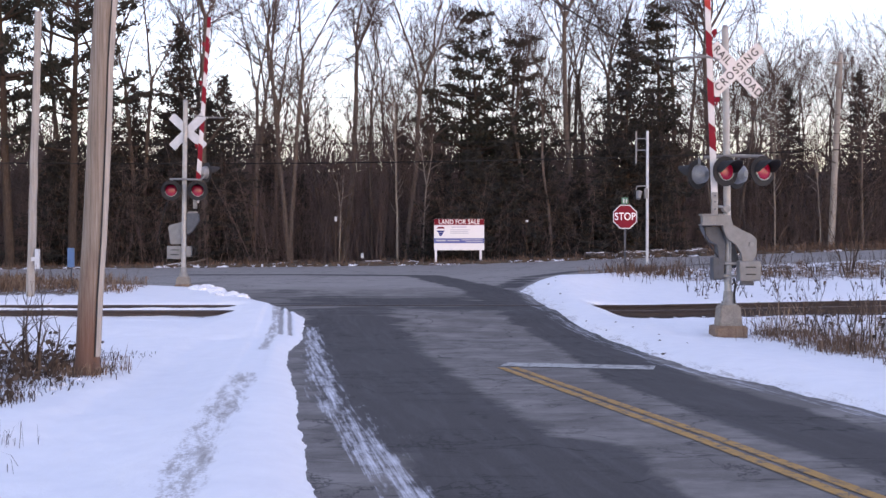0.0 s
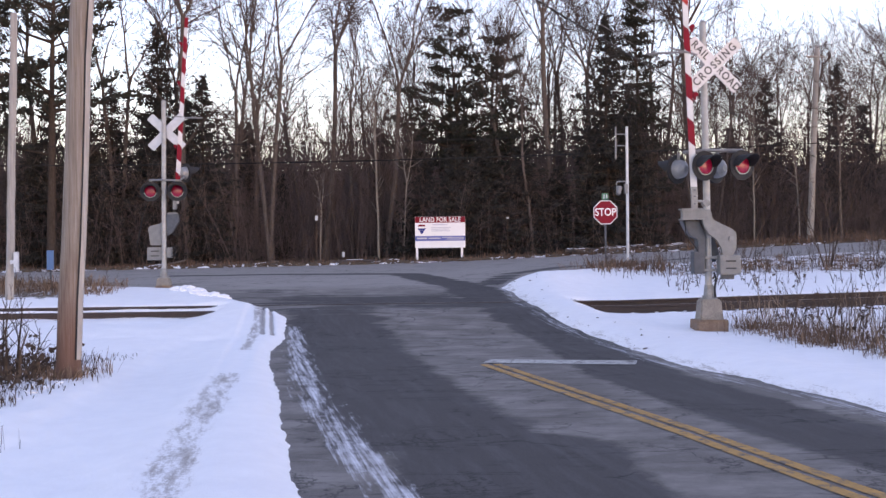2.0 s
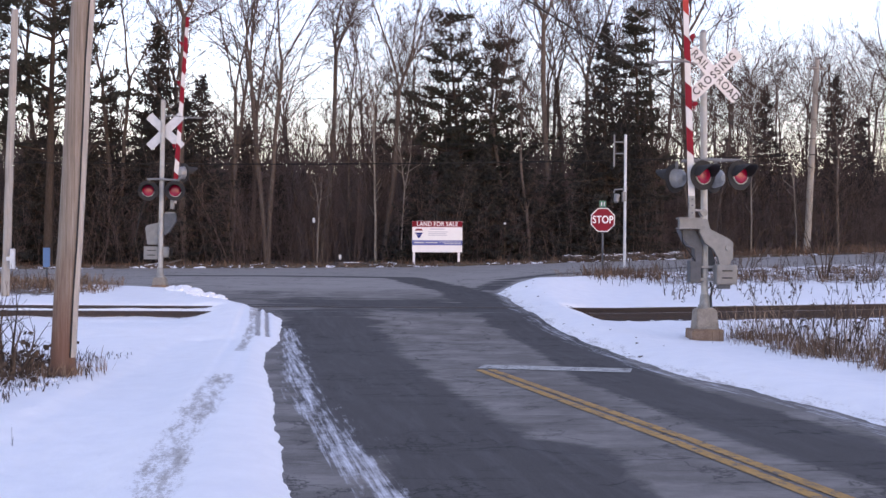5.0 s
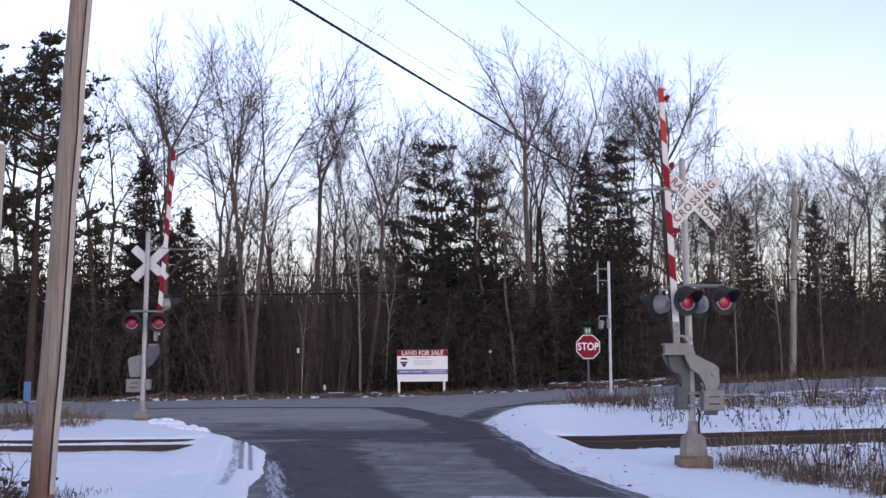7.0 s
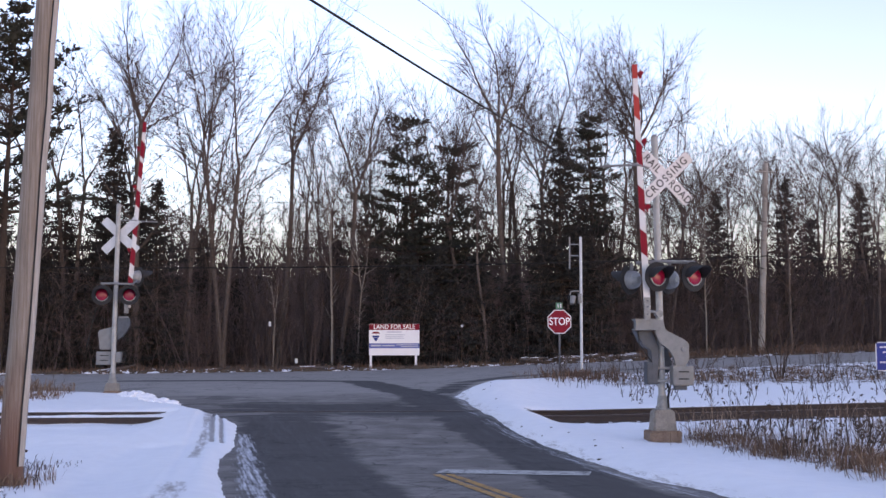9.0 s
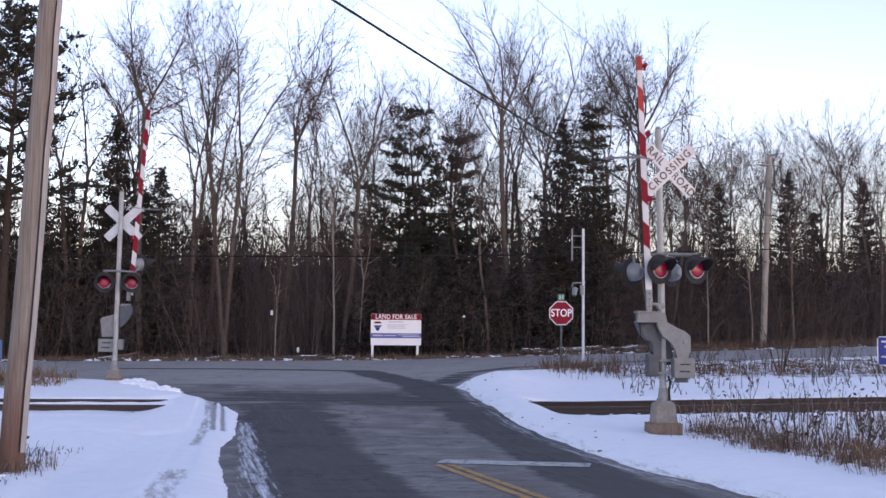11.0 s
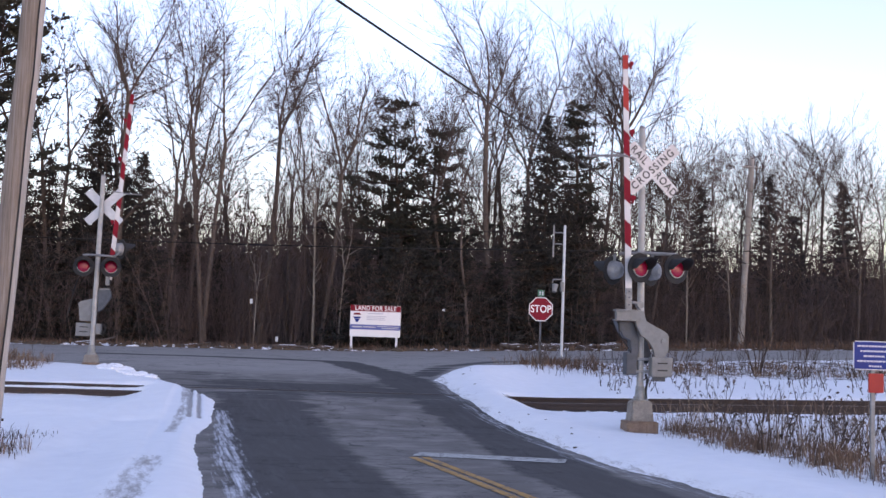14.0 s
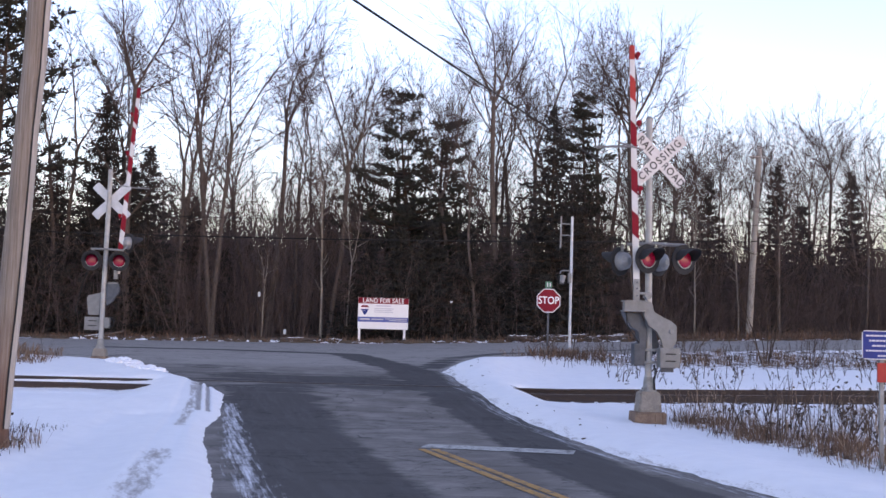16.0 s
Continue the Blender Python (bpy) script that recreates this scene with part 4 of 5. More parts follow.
def lamp_on_arm(arm, p, y):
    bm = bmesh.new()
    rod(bm, (p.x, y - 0.05, p.z), (p.x, y + 0.05, p.z), 0.045, 0.045, 14)
    box(bm, (p.x - 0.02, y - 0.02, p.z - 0.09), (p.x + 0.02, y + 0.02, p.z - 0.03), 0.004)
    part("gate_lamp", bm, M_RED, arm, "small red lamp on the arm's edge")


def foundation(parent, h, low, top):
    bm = bmesh.new()
    box(bm, (-low, -low, -0.25), (low, low, h * 0.42), 0.03)
    rs = random.Random(3)
    for v in bm.verts:
        v.co += Vector((rs.gauss(0, 0.012), rs.gauss(0, 0.012), rs.gauss(0, 0.012)))
    part("footing", bm, M_RUSTBASE, parent, "rust-stained concrete footing")
    bm = bmesh.new()
    bmesh.ops.create_cone(bm, cap_ends=True, segments=4, radius1=top * 1.62, radius2=top * 1.36, depth=h * 0.62)
    bmesh.ops.transform(bm, matrix=pose(0, 0, h * 0.70, 0, 0, 45), verts=bm.verts)
    bmesh.ops.bevel(bm, geom=list(bm.edges), offset=0.025, segments=2, affect="EDGES")
    part("foundation", bm, M_CONCRETE, parent, "weathered concrete block under the mast")
    bm = bmesh.new()
    rod(bm, (0, 0, h), (0, 0, h + 0.03), 0.15, 0.15, 16)
    rod(bm, (0, 0, h + 0.03), (0, 0, h + 0.26), 0.10, 0.078, 16)
    part("base_flange", bm, M_STEEL, parent)
    for a in range(4):
        bm = bmesh.new()
        c, s = 0.12 * math.cos(a * 1.571 + 0.78), 0.12 * math.sin(a * 1.571 + 0.78)
        rod(bm, (c, s, h), (c, s, h + 0.07), 0.016, 0.016, 6)
        part("bolt", bm, M_STEEL, parent)


def mast(parent, z0, z1, lean):
    bm = bmesh.new()
    rod(bm, (0, 0, z0), (lean, 0, z1), 0.064, 0.060, 18)
    part("mast", bm, M_ALU, parent, "silver-painted steel pipe mast", smooth=False)
    bm = bmesh.new()
    rod(bm, (lean, 0, z1), (lean, 0, z1 + 0.05), 0.072, 0.03, 18)
    part("mast_cap", bm, M_STEEL, parent)


def pipe(name, parent, pts, r, mat, label=""):
    v, f = tubes([[(Vector(p), r) for p in pts]], 8)
    return link_mesh(name, v, f, mat, parent, label)


def cut(name, parent, outline, y0, y1, mat, label="", bevel=0.012):
    bm = bmesh.new()
    plate(bm, outline, y0, y1)
    bmesh.ops.bevel(bm, geom=list(bm.edges), offset=bevel, segments=2, affect="EDGES")
    return part(name, bm, mat, parent, label)


def junction_box(name, parent, lo, hi, mat, label, slots=0):
    bm = bmesh.new()
    box(bm, lo, hi, 0.012)
    b = part(name, bm, mat, parent, label)
    bm = bmesh.new()
    box(bm, (lo[0] + 0.02, lo[1] - 0.012, lo[2] + 0.02), (hi[0] - 0.02, lo[1] - 0.001, hi[2] - 0.02), 0.006)
    door = part("lid", bm, mat, b)
    for k in range(slots):
        z = lo[2] + (hi[2] - lo[2]) * (0.30 + 0.36 * k)
        bm = bmesh.new()
        box(bm, (lo[0] + 0.10, lo[1] - 0.022, z), (hi[0] - 0.09, lo[1] - 0.010, z + 0.022), 0.004)
        part("latch", bm, M_BLACK, b)
    return b


# the signal on the camera's side of the track
NEAR = (5.065, 20.5, 0.0)
sig = thing("crossing_signal", NEAR, "silver mast with lettered crossboards, red flashers and raised gate", "railroad signal", "signals of the crossing")
foundation(sig, 0.62, 0.28, 0.185)
mast(sig, 0.64, 5.55, -0.05)
crossbuck(sig, 0.12, -0.11, 4.785, 6, M_WHITE, True)
for z in (4.60, 4.92):
    bm = bmesh.new()
    box(bm, (-0.03, -0.085, z), (0.16, -0.055, z + 0.04), 0.004)
    part("board_bracket", bm, M_STEEL, sig)
pipe("crossarm", sig, [(-0.42, 0.05, 3.25), (0.0, -0.09, 3.27), (0.60, -0.18, 3.25)], 0.03, M_STEEL, "horizontal pipe carrying the lights")
for x, y in ((-0.105, -0.17), (0.525, -0.26)):
    signal_light(sig, x, y - 0.09, 2.985, 24)
    pipe("drop_pipe", sig, [(x, y + 0.02, 3.25), (x, y + 0.03, 3.12)], 0.025, M_STEEL)
for x, y in ((-0.50, 0.13), (0.19, 0.10)):
    signal_light(sig, x, y + 0.12, 2.96, 180 + 38)
    pipe("drop_pipe", sig, [(x + 0.02, y, 3.25), (x + 0.02, y + 0.02, 3.12)], 0.025, M_STEEL)
arm, foot, d, s = gate_arm(sig, (-0.285, 2.42), (-0.44, 6.84), -0.20, [3.59, 4.38, 5.22], [6.06, 6.80], 0.115, 0.09)
for t in (1.82, 3.02, 4.26):
    lamp_on_arm(arm, foot + d * t + s * 0.10, -0.20)
pipe("tip_brace", sig, [(-1.10, -0.24, 4.965), (-0.72, -0.24, 4.985), (-0.40, -0.225, 5.0), (-0.12, -0.1, 4.95), (0.0, -0.05, 4.93)], 0.021, M_STEEL, "thin rod brace beside the arm")
pipe("tip_brace", sig, [(-0.70, -0.24, 5.08), (-0.5, -0.24, 5.02), (-0.34, -0.22, 4.98)], 0.016, M_STEEL)
bm = bmesh.new()
box(bm, (-0.345, -0.235, 2.22), (-0.235, -0.165, 2.62), 0.01)
part("arm_clamp", bm, M_STEEL, sig, "pale steel clamp gripping the arm")
for z in (2.32, 2.45, 2.56):
    bm = bmesh.new()
    rod(bm, (-0.29, -0.255, z), (-0.29, -0.235, z), 0.016, 0.016, 8)
    part("bolt", bm, M_DARKSTEEL, sig)
pipe("linkage", sig, [(-0.25, -0.2, 2.37), (-0.15, -0.2, 2.36), (-0.06, -0.14, 2.30)], 0.028, M_STEEL)
bm = bmesh.new()
rod(bm, (-0.07, -0.22, 2.33), (-0.07, -0.06, 2.33), 0.065, 0.065, 14)
part("pivot", bm, M_STEEL, sig, "round pivot boss")
bm = bmesh.new()
for lo, hi in (((-0.55, -0.34, 2.21), (-0.13, -0.10, 2.235)), ((-0.55, -0.34, 2.035), (-0.13, -0.10, 2.06)), ((-0.52, -0.30, 2.06), (-0.13, -0.14, 2.21))):
    box(bm, lo, hi, 0.005)
part("channel", bm, M_GREYBOX, sig, "grey steel channel of the gate drive")
cut("counterweight_arm", sig, [(-0.186, 2.213), (-0.015, 2.213), (0.015, 2.03), (0.346, 1.88), (0.437, 1.80), (0.437, 1.53), (0.366, 1.40), (0.186, 1.40), (0.166, 1.56), (0.085, 1.70), (-0.065, 1.78), (-0.156, 1.96)], -0.27, -0.17, M_GREYBOX, "grey cranked counterweight arm")
bm = bmesh.new()
rod(bm, (0.34, -0.30, 1.70), (0.34, -0.26, 1.70), 0.045, 0.045, 14)
part("pin", bm, M_STEEL, sig)
cut("drive_case", sig, [(-0.487, 2.03), (-0.186, 2.01), (-0.065, 1.75), (-0.085, 1.32), (-0.186, 1.32), (-0.206, 1.70), (-0.356, 1.76)], -0.12, 0.16, M_DARKSTEEL, "dark blue-grey gate drive case")
cut("counterweight_arm", sig, [(-0.10, 1.75), (0.14, 1.70), (0.22, 1.44), (0.16, 1.28), (-0.02, 1.30)], 0.10, 0.19, M_DARKSTEEL)
junction_box("junction_box", sig, (0.13, -0.30, 1.06), (0.50, -0.06, 1.41), M_GREYBOX, "pale grey steel junction box", 2)
junction_box("junction_box", sig, (-0.29, -0.10, 1.08), (-0.09, 0.14, 1.48), M_DARKSTEEL, "small dark junction box")
bm = bmesh.new()
box(bm, (0.18, -0.22, 0.98), (0.40, -0.10, 1.06), 0.01)
part("box_bracket", bm, M_DARKSTEEL, sig)
for z in (1.12, 1.34):
    bm = bmesh.new()
    box(bm, (-0.14, -0.10, z), (0.16, 0.09, z + 0.05), 0.008)
    part("mast_band", bm, M_STEEL, sig)
pipe("cable", sig, [(0.07, -0.10, 1.10), (0.10, -0.13, 0.98), (0.075, -0.12, 0.82), (0.09, -0.10, 0.66)], 0.02, M_BLACK, "black cable running down the mast")
pipe("cable", sig, [(-0.45, -0.16, 2.05), (-0.44, -0.18, 1.80), (-0.30, -0.17, 1.60), (-0.2, -0.1, 1.48)], 0.012, M_BLACK)

# the signal across the track, seen from behind
FAR = (-6.97, 31.0, 0.55)
sg = thing("crossing_signal", FAR, "silver mast with blank crossboard backs and raised striped gate", "railroad signal", "signals of the crossing")
foundation(sg, 0.36, 0.20, 0.16)
mast(sg, 0.38, 5.08, 0.05)
crossbuck(sg, 0.09, 0.10, 4.28, 180, M_BACKWHITE, False)
pipe("crossarm", sg, [(-0.36, -0.03, 2.98), (0.0, -0.09, 2.98), (0.50, -0.03, 2.96)], 0.03, M_STEEL, "horizontal pipe carrying the lights")
for x in (-0.29, 0.42):
    signal_light(sg, x, -0.19, 2.67, 8)
    pipe("drop_pipe", sg, [(x, -0.06, 2.97), (x, -0.07, 2.80)], 0.025, M_STEEL)
signal_light(sg, 0.57, 0.30, 3.18, 180 - 50)
pipe("drop_pipe", sg, [(0.44, -0.03, 2.96), (0.54, 0.10, 3.05), (0.57, 0.2, 3.16)], 0.025, M_STEEL)
arm, foot, d, s = gate_arm(sg, (0.33, 2.35), (0.665, 7.35), 0.12, [2.95, 3.72, 4.50, 5.28, 6.06, 6.62, 7.30], [], 0.125, 0.09)
for t in (1.55, 3.25, 4.3):
    lamp_on_arm(arm, foot + d * t - s * 0.11, 0.12)
pipe("tip_brace", sg, [(0.0, 0.02, 4.66), (0.35, 0.10, 4.70), (0.62, 0.12, 4.66), (1.06, 0.12, 4.65)], 0.02, M_STEEL, "thin rod brace beside the arm")
cut("counterweight_arm", sg, [(-0.44, 1.70), (-0.39, 1.76), (-0.12, 1.81), (0.06, 1.92), (0.08, 2.12), (0.34, 2.12), (0.38, 1.94), (0.20, 1.83), (0.02, 1.58), (-0.08, 1.52), (-0.09, 1.24), (-0.38, 1.24)], 0.10, 0.22, M_GREYBOX, "grey cranked counterweight arm")
cut("drive_case", sg, [(0.08, 2.06), (0.40, 2.08), (0.43, 1.88), (0.24, 1.58), (0.10, 1.48)], -0.03, 0.10, M_DARKSTEEL, "dark blue-grey gate drive case")
bm = bmesh.new()
box(bm, (0.24, 0.06, 2.2), (0.34, 0.16, 2.62), 0.01)
part("arm_clamp", bm, M_STEEL, sg, "pale steel clamp gripping the arm")
junction_box("junction_box", sg, (-0.46, 0.06, 0.84), (-0.05, 0.30, 1.19), M_GREYBOX, "pale grey steel junction box", 2)
junction_box("junction_box", sg, (0.07, -0.02, 0.90), (0.20, 0.16, 1.18), M_GREYBOX, "small grey junction box")
pipe("cable", sg, [(-0.30, 0.0, 2.55), (-0.50, 0.1, 2.3), (-0.62, 0.2, 1.9), (-0.75, 0.2, 1.3)], 0.012, M_BLACK, "slack black cable")
pipe("cable", sg, [(0.20, 0.05, 1.2), (0.32, 0.02, 1.1), (0.30, 0.0, 0.95), (0.1, 0.0, 0.9)], 0.016, M_BLACK)


# ---- signs ----
stop = thing("stop_sign", (5.68, 36.0, gz(5.68, 36.0)), "red octagonal stop sign on a dark steel post", "stop sign")
z0 = 2.68 - gz(5.68, 36.0)
octo = lambda r: [(r * math.cos(math.pi / 8 + k * math.pi / 4) / math.cos(math.pi / 8), z0 + r * math.sin(math.pi / 8 + k * math.pi / 4) / math.cos(math.pi / 8)) for k in range(8)]
bm = bmesh.new()
plate(bm, octo(0.375), -0.004, 0.004)
plt = part("plate", bm, M_WHITE, stop, "white-edged octagonal plate")
bm = bmesh.new()
plate(bm, octo(0.345), -0.008, -0.0045)
part("red_field", bm, M_RED, plt)
lettering("STOP", 0.33, pose(0, -0.011, z0, 90, 0, 0), M_LETTERW, plt, spacing=1.02, squeeze=0.82)
bm = bmesh.new()
box(bm, (-0.03, 0.008, -0.3), (0.03, 0.05, z0 + 0.42), 0.004)
part("post", bm, M_DARKSTEEL, stop, "dark steel channel post")
bm = bmesh.new()
box(bm, (-0.11, -0.004, z0 + 0.40), (0.10, 0.006, z0 + 0.60), 0.004)
tagp = part("small_plate", bm, surface("green_sheeting", (0.03, 0.13, 0.09), (0.04, 0.17, 0.11), 6, 0.4, 0, 0.0), stop, "small green plate above the sign")
for x in (-0.055, 0.03):
    bm = bmesh.new()
    box(bm, (x, -0.008, z0 + 0.44), (x + 0.03, -0.005, z0 + 0.56))
    part("bar", bm, M_GREYPRINT, tagp)

px, py = 6.56, 37.0
zb = gz(px, py)
wp = thing("white_pole", (px, py, zb), "slim white metal pole with a small lamp and rod aerial", "pole")
bm = bmesh.new()
rod(bm, (-0.02, 0, -0.3), (0.0, 0, 5.46 - zb), 0.047, 0.043, 14)
part("pole_shaft", bm, M_BACKWHITE, wp)
pipe("aerial", wp, [(-0.37, 0, 4.42 - zb), (-0.36, 0, 5.46 - zb)], 0.028, M_STEEL, "upright rod aerial")
for z in (4.85, 5.22):
    pipe("aerial_arm", wp, [(-0.365, 0, z - zb), (-0.1, 0, z - zb), (0, 0, z - 0.05 - zb)], 0.02, M_STEEL)
pipe("lamp_arm", wp, [(0.06, 0, 3.68 - zb), (-0.12, -0.02, 3.70 - zb), (-0.34, -0.02, 3.69 - zb), (-0.37, -0.02, 3.58 - zb)], 0.025, M_STEEL)
bm = bmesh.new()
box(bm, (-0.11, -0.10, 3.30 - zb), (0.0, 0.08, 3.62 - zb), 0.02)
part("control_box", bm, M_GREYBOX, wp, "small grey control box")
bm = bmesh.new()
rod(bm, (-0.27, -0.02, 3.52 - zb), (-0.32, -0.10, 3.28 - zb), 0.10, 0.07, 14)
part("lamp_head", bm, M_GREYBOX, wp, "grey downturned lamp head")
bm = bmesh.new()
box(bm, (-0.42, 0.0, 3.42 - zb), (-0.24, 0.1, 3.56 - zb), 0.02)
part("lamp_back", bm, M_BLACK, wp)

zs = gz(0.75, 54)
sale = thing("sale_sign", (0.755, 54.0, zs), "white real estate board with red header on white posts", "sign board")
W, T, B = 1.175, 3.14 - zs, 1.68 - zs
bm = bmesh.new()
box(bm, (-W, -0.02, B), (W, 0.02, T), 0.004)
board = part("board", bm, M_BOARD, sale, "white printed panel")
for name, lo, hi, mat in (("header", T - 0.28, T - 0.005, M_RED), ("band", B + 0.33, B + 0.56, M_BLUEBAND)):
    bm = bmesh.new()
    box(bm, (-W + 0.005, -0.026, lo), (W - 0.005, -0.0205, hi))
    part(name, bm, mat, board)
lettering("LAND FOR SALE", 0.30, pose(0, -0.03, T - 0.145, 90, 0, 0), M_LETTERW, board, spacing=1.04, squeeze=0.86)
for x0, x1, z, h, mat in ((-0.35, 0.34, T - 0.40, 0.05, M_GREYPRINT), (-0.42, 0.5, T - 0.52, 0.035, M_GREYPRINT), (-0.42, 0.42, T - 0.60, 0.035, M_GREYPRINT), (-0.42, 0.46, T - 0.68, 0.035, M_GREYPRINT),
                          (-1.08, -0.62, B + 0.42, 0.07, M_GREYPRINT), (-0.55, 0.02, B + 0.43, 0.05, M_GREYPRINT), (0.1, 1.1, B + 0.47, 0.035, M_GREYPRINT), (0.3, 1.1, B + 0.39, 0.035, M_GREYPRINT)):
    bm = bmesh.new()
    box(bm, (x0, -0.030, z), (x1, -0.0265 if z < B + 0.6 else -0.0205, z + h))
    part("bar", bm, mat, board)
# balloon-like emblem as plain shapes
for z0e, z1e, w0e, w1e, mat in ((T - 0.45, T - 0.36, 0.19, 0.12, M_RED), (T - 0.53, T - 0.46, 0.19, 0.19, M_LETTERW), (T - 0.62, T - 0.54, 0.14, 0.19, M_BLUE), (T - 0.80, T - 0.63, 0.03, 0.13, M_BLUE)):
    bm = bmesh.new()
    plate(bm, [(-0.86 - w0e, z0e), (-0.86 + w0e, z0e), (-0.86 + w1e, z1e), (-0.86 - w1e, z1e)], -0.028, -0.0205)
    part("emblem", bm, mat, board)
for x in (-W + 0.08, W - 0.17):
    bm = bmesh.new()
    box(bm, (x - 0.05, -0.02, -0.4), (x + 0.06, 0.09, B - 0.002), 0.006)
    part("post", bm, M_BOARD, sale)
bm = bmesh.new()
box(bm, (-W, 0.022, B + 0.02), (W, 0.07, B + 0.12), 0.004)
part("rail", bm, M_BOARD, sale)

bx, by = 6.40, 14.0
zb = gz(bx, by)
bs = thing("notice_sign", (bx, by, zb), "blue notice plate with white border above a red plate", "sign")
bm = bmesh.new()
box(bm, (-0.26, -0.004, 1.38 - zb), (0.26, 0.004, 1.74 - zb), 0.0)
bmesh.ops.bevel(bm, geom=[e for e in bm.edges if abs(e.verts[0].co.y - e.verts[1].co.y) > 0.004], offset=0.025, segments=3, affect="EDGES")
pl = part("plate", bm, M_WHITE, bs)
bm = bmesh.new()
box(bm, (-0.248, -0.007, 1.392 - zb), (0.248, -0.0045, 1.728 - zb))
part("blue_field", bm, M_BLUE, pl)
for k, (a, b) in enumerate(((-0.21, 0.20), (-0.17, 0.17), (-0.13, 0.14), (-0.21, 0.21), (-0.06, 0.10))):
    bm = bmesh.new()
    z = 1.665 - 0.062 * k - zb
    x, rs = a, random.Random(k)
    while x < b:
        w = rs.uniform(0.02, 0.05)
        box(bm, (x, -0.0105, z), (min(b, x + w), -0.0075, z + 0.021))
        x += w + 0.008
    part("bar", bm, M_GREYPRINT, pl)
bm = bmesh.new()
box(bm, (-0.07, -0.03, 1.10 - zb), (0.12, 0.0, 1.34 - zb), 0.01)
part("red_plate", bm, M_ORANGE, bs, "plain orange-red plate")
bm = bmesh.new()
box(bm, (-0.025, 0.005, -0.4), (0.025, 0.045, 1.70 - zb), 0.004)
part("post", bm, M_STEEL, bs)


# ---- poles and wires ----
def pole(loc, top, r0, r1, mat, label, name="utility_pole"):
    ob = thing(name, loc, label, "utility pole")
    base, tip = Vector((0, 0, -0.5)), Vector(top) - Vector(loc)
    rs = random.Random(7)
    path = [(base.lerp(tip, k / 16) + Vector((rs.gauss(0, 0.006), rs.gauss(0, 0.006), 0)), r0 + (r1 - r0) * k / 16) for k in range(17)]
    v, f = tubes([path], 18)
    f.append(tuple(range(len(v) - 18, len(v))))
    link_mesh("pole_shaft", v, f, mat, ob)
    return ob, path


near_base = (-4.43, 14.3, gz(-4.43, 14.3))
near_top = Vector((-3.88, 14.3, 11.2))
np_, path = pole(near_base, near_top, 0.152, 0.118, M_POLE, "leaning weathered wooden utility pole with a riser strip", "utility_pole")
# a half-round riser guard nailed to the road side, above a dark seam
bm = bmesh.new()
rows = []
for p, r in path[1:]:
    ring = []
    for k in range(7):
        a = math.radians(-100 + 24 * k)
        ring.append(bm.verts.new((p.x + (r - 0.012) * math.cos(math.radians(-28)) + 0.055 * math.cos(a + 0.35), p.y - (r - 0.012) * 0.47 + 0.055 * math.sin(a + 0.35), p.z)))
    rows.append(ring)
for a, b in zip(rows, rows[1:]):
    for k in range(6):
        bm.faces.new((a[k], a[k + 1], b[k + 1], b[k]))
part("riser_guard", bm, surface("pale_weathered_wood_strip", (0.24, 0.21, 0.19), (0.42, 0.38, 0.35), 4, 0.9, 0, 0.4, 0.006, 30, (8, 8, 0.3)), np_, "pale grey half-round wooden cable guard", smooth=True)
# black tube added in place of the dark gap between pole and guard
pipe("ground_wire", np_, [(p.x + r * 0.80, p.y - r * 0.72, p.z) for p, r in path[1:]], 0.012, M_BLACK, "black tube standing in for the dark gap beside the guard")
bm = bmesh.new()
q = near_top - Vector(near_base)
box(bm, (q.x - 1.1, q.y - 0.18, q.z - 0.65), (q.x + 1.1, q.y - 0.07, q.z - 0.53), 0.01)
part("crossarm", bm, M_POLEGREY, np_)

tl = (-10.24, 28.6, gz(-10.24, 28.6))
pole(tl, (-10.03, 28.6, 7.54), 0.105, 0.082, M_POLEGREY, "slim pale grey pole beside the track", "line_pole")
bm = bmesh.new()
box(bm, (-10.06, 28.42, 1.15), (-9.95, 28.52, 1.65), 0.02)
box(bm, (-10.16, 28.46, 1.35), (-10.05, 28.50, 1.45), 0.004)
tagged(part("meter_box", bm, M_BACKWHITE), "small white box strapped to the slim pole", "utility box")
bx, by = -10.96, 34.0
zb = gz(bx, by)
bb = thing("marker_post", (bx, by, zb), "small blue plate on a thin post by the verge", "marker")
bm = bmesh.new()
box(bm, (-0.10, -0.02, 0.55), (0.10, 0.02, 1.12), 0.01)
part("plate", bm, surface("faded_blue_plate", (0.05, 0.14, 0.32), (0.07, 0.18, 0.38), 6, 0.5, 0, 0.0), bb)
bm = bmesh.new()
box(bm, (-0.02, 0.021, -0.3), (0.02, 0.05, 0.9), 0.003)
part("post", bm, M_DARKSTEEL, bb)

rp = (18.8, 56.0, gz(18.8, 56.0))
rtop = Vector((19.3, 56.0, 11.3))
rpo, rpath = pole(rp, rtop, 0.17, 0.12, M_POLEGREY, "grey wooden utility pole beyond the far road", "utility_pole")
pipe("lamp_arm", rpo, [(0.45, -0.1, 9.45), (0.8, -0.4, 9.55), (1.0, -0.7, 9.5)], 0.03, M_STEEL)
pipe("crossarm", rpo, [(-0.1, -0.2, 9.0), (0.9, 0.0, 9.0)], 0.05, M_POLEGREY)
lp = (-36.0, 53.0, gz(-36.0, 53.0))
ltop = Vector((-36.0, 53.0, 11.0))
pole(lp, ltop, 0.16, 0.12, M_POLEGREY, "grey wooden utility pole beside the far road")
fp = (66.0, 60.0, gz(66.0, 60.0))
pole(fp, (66.0, 60.0, 11.8), 0.16, 0.12, M_POLEGREY, "grey wooden utility pole beside the far road")


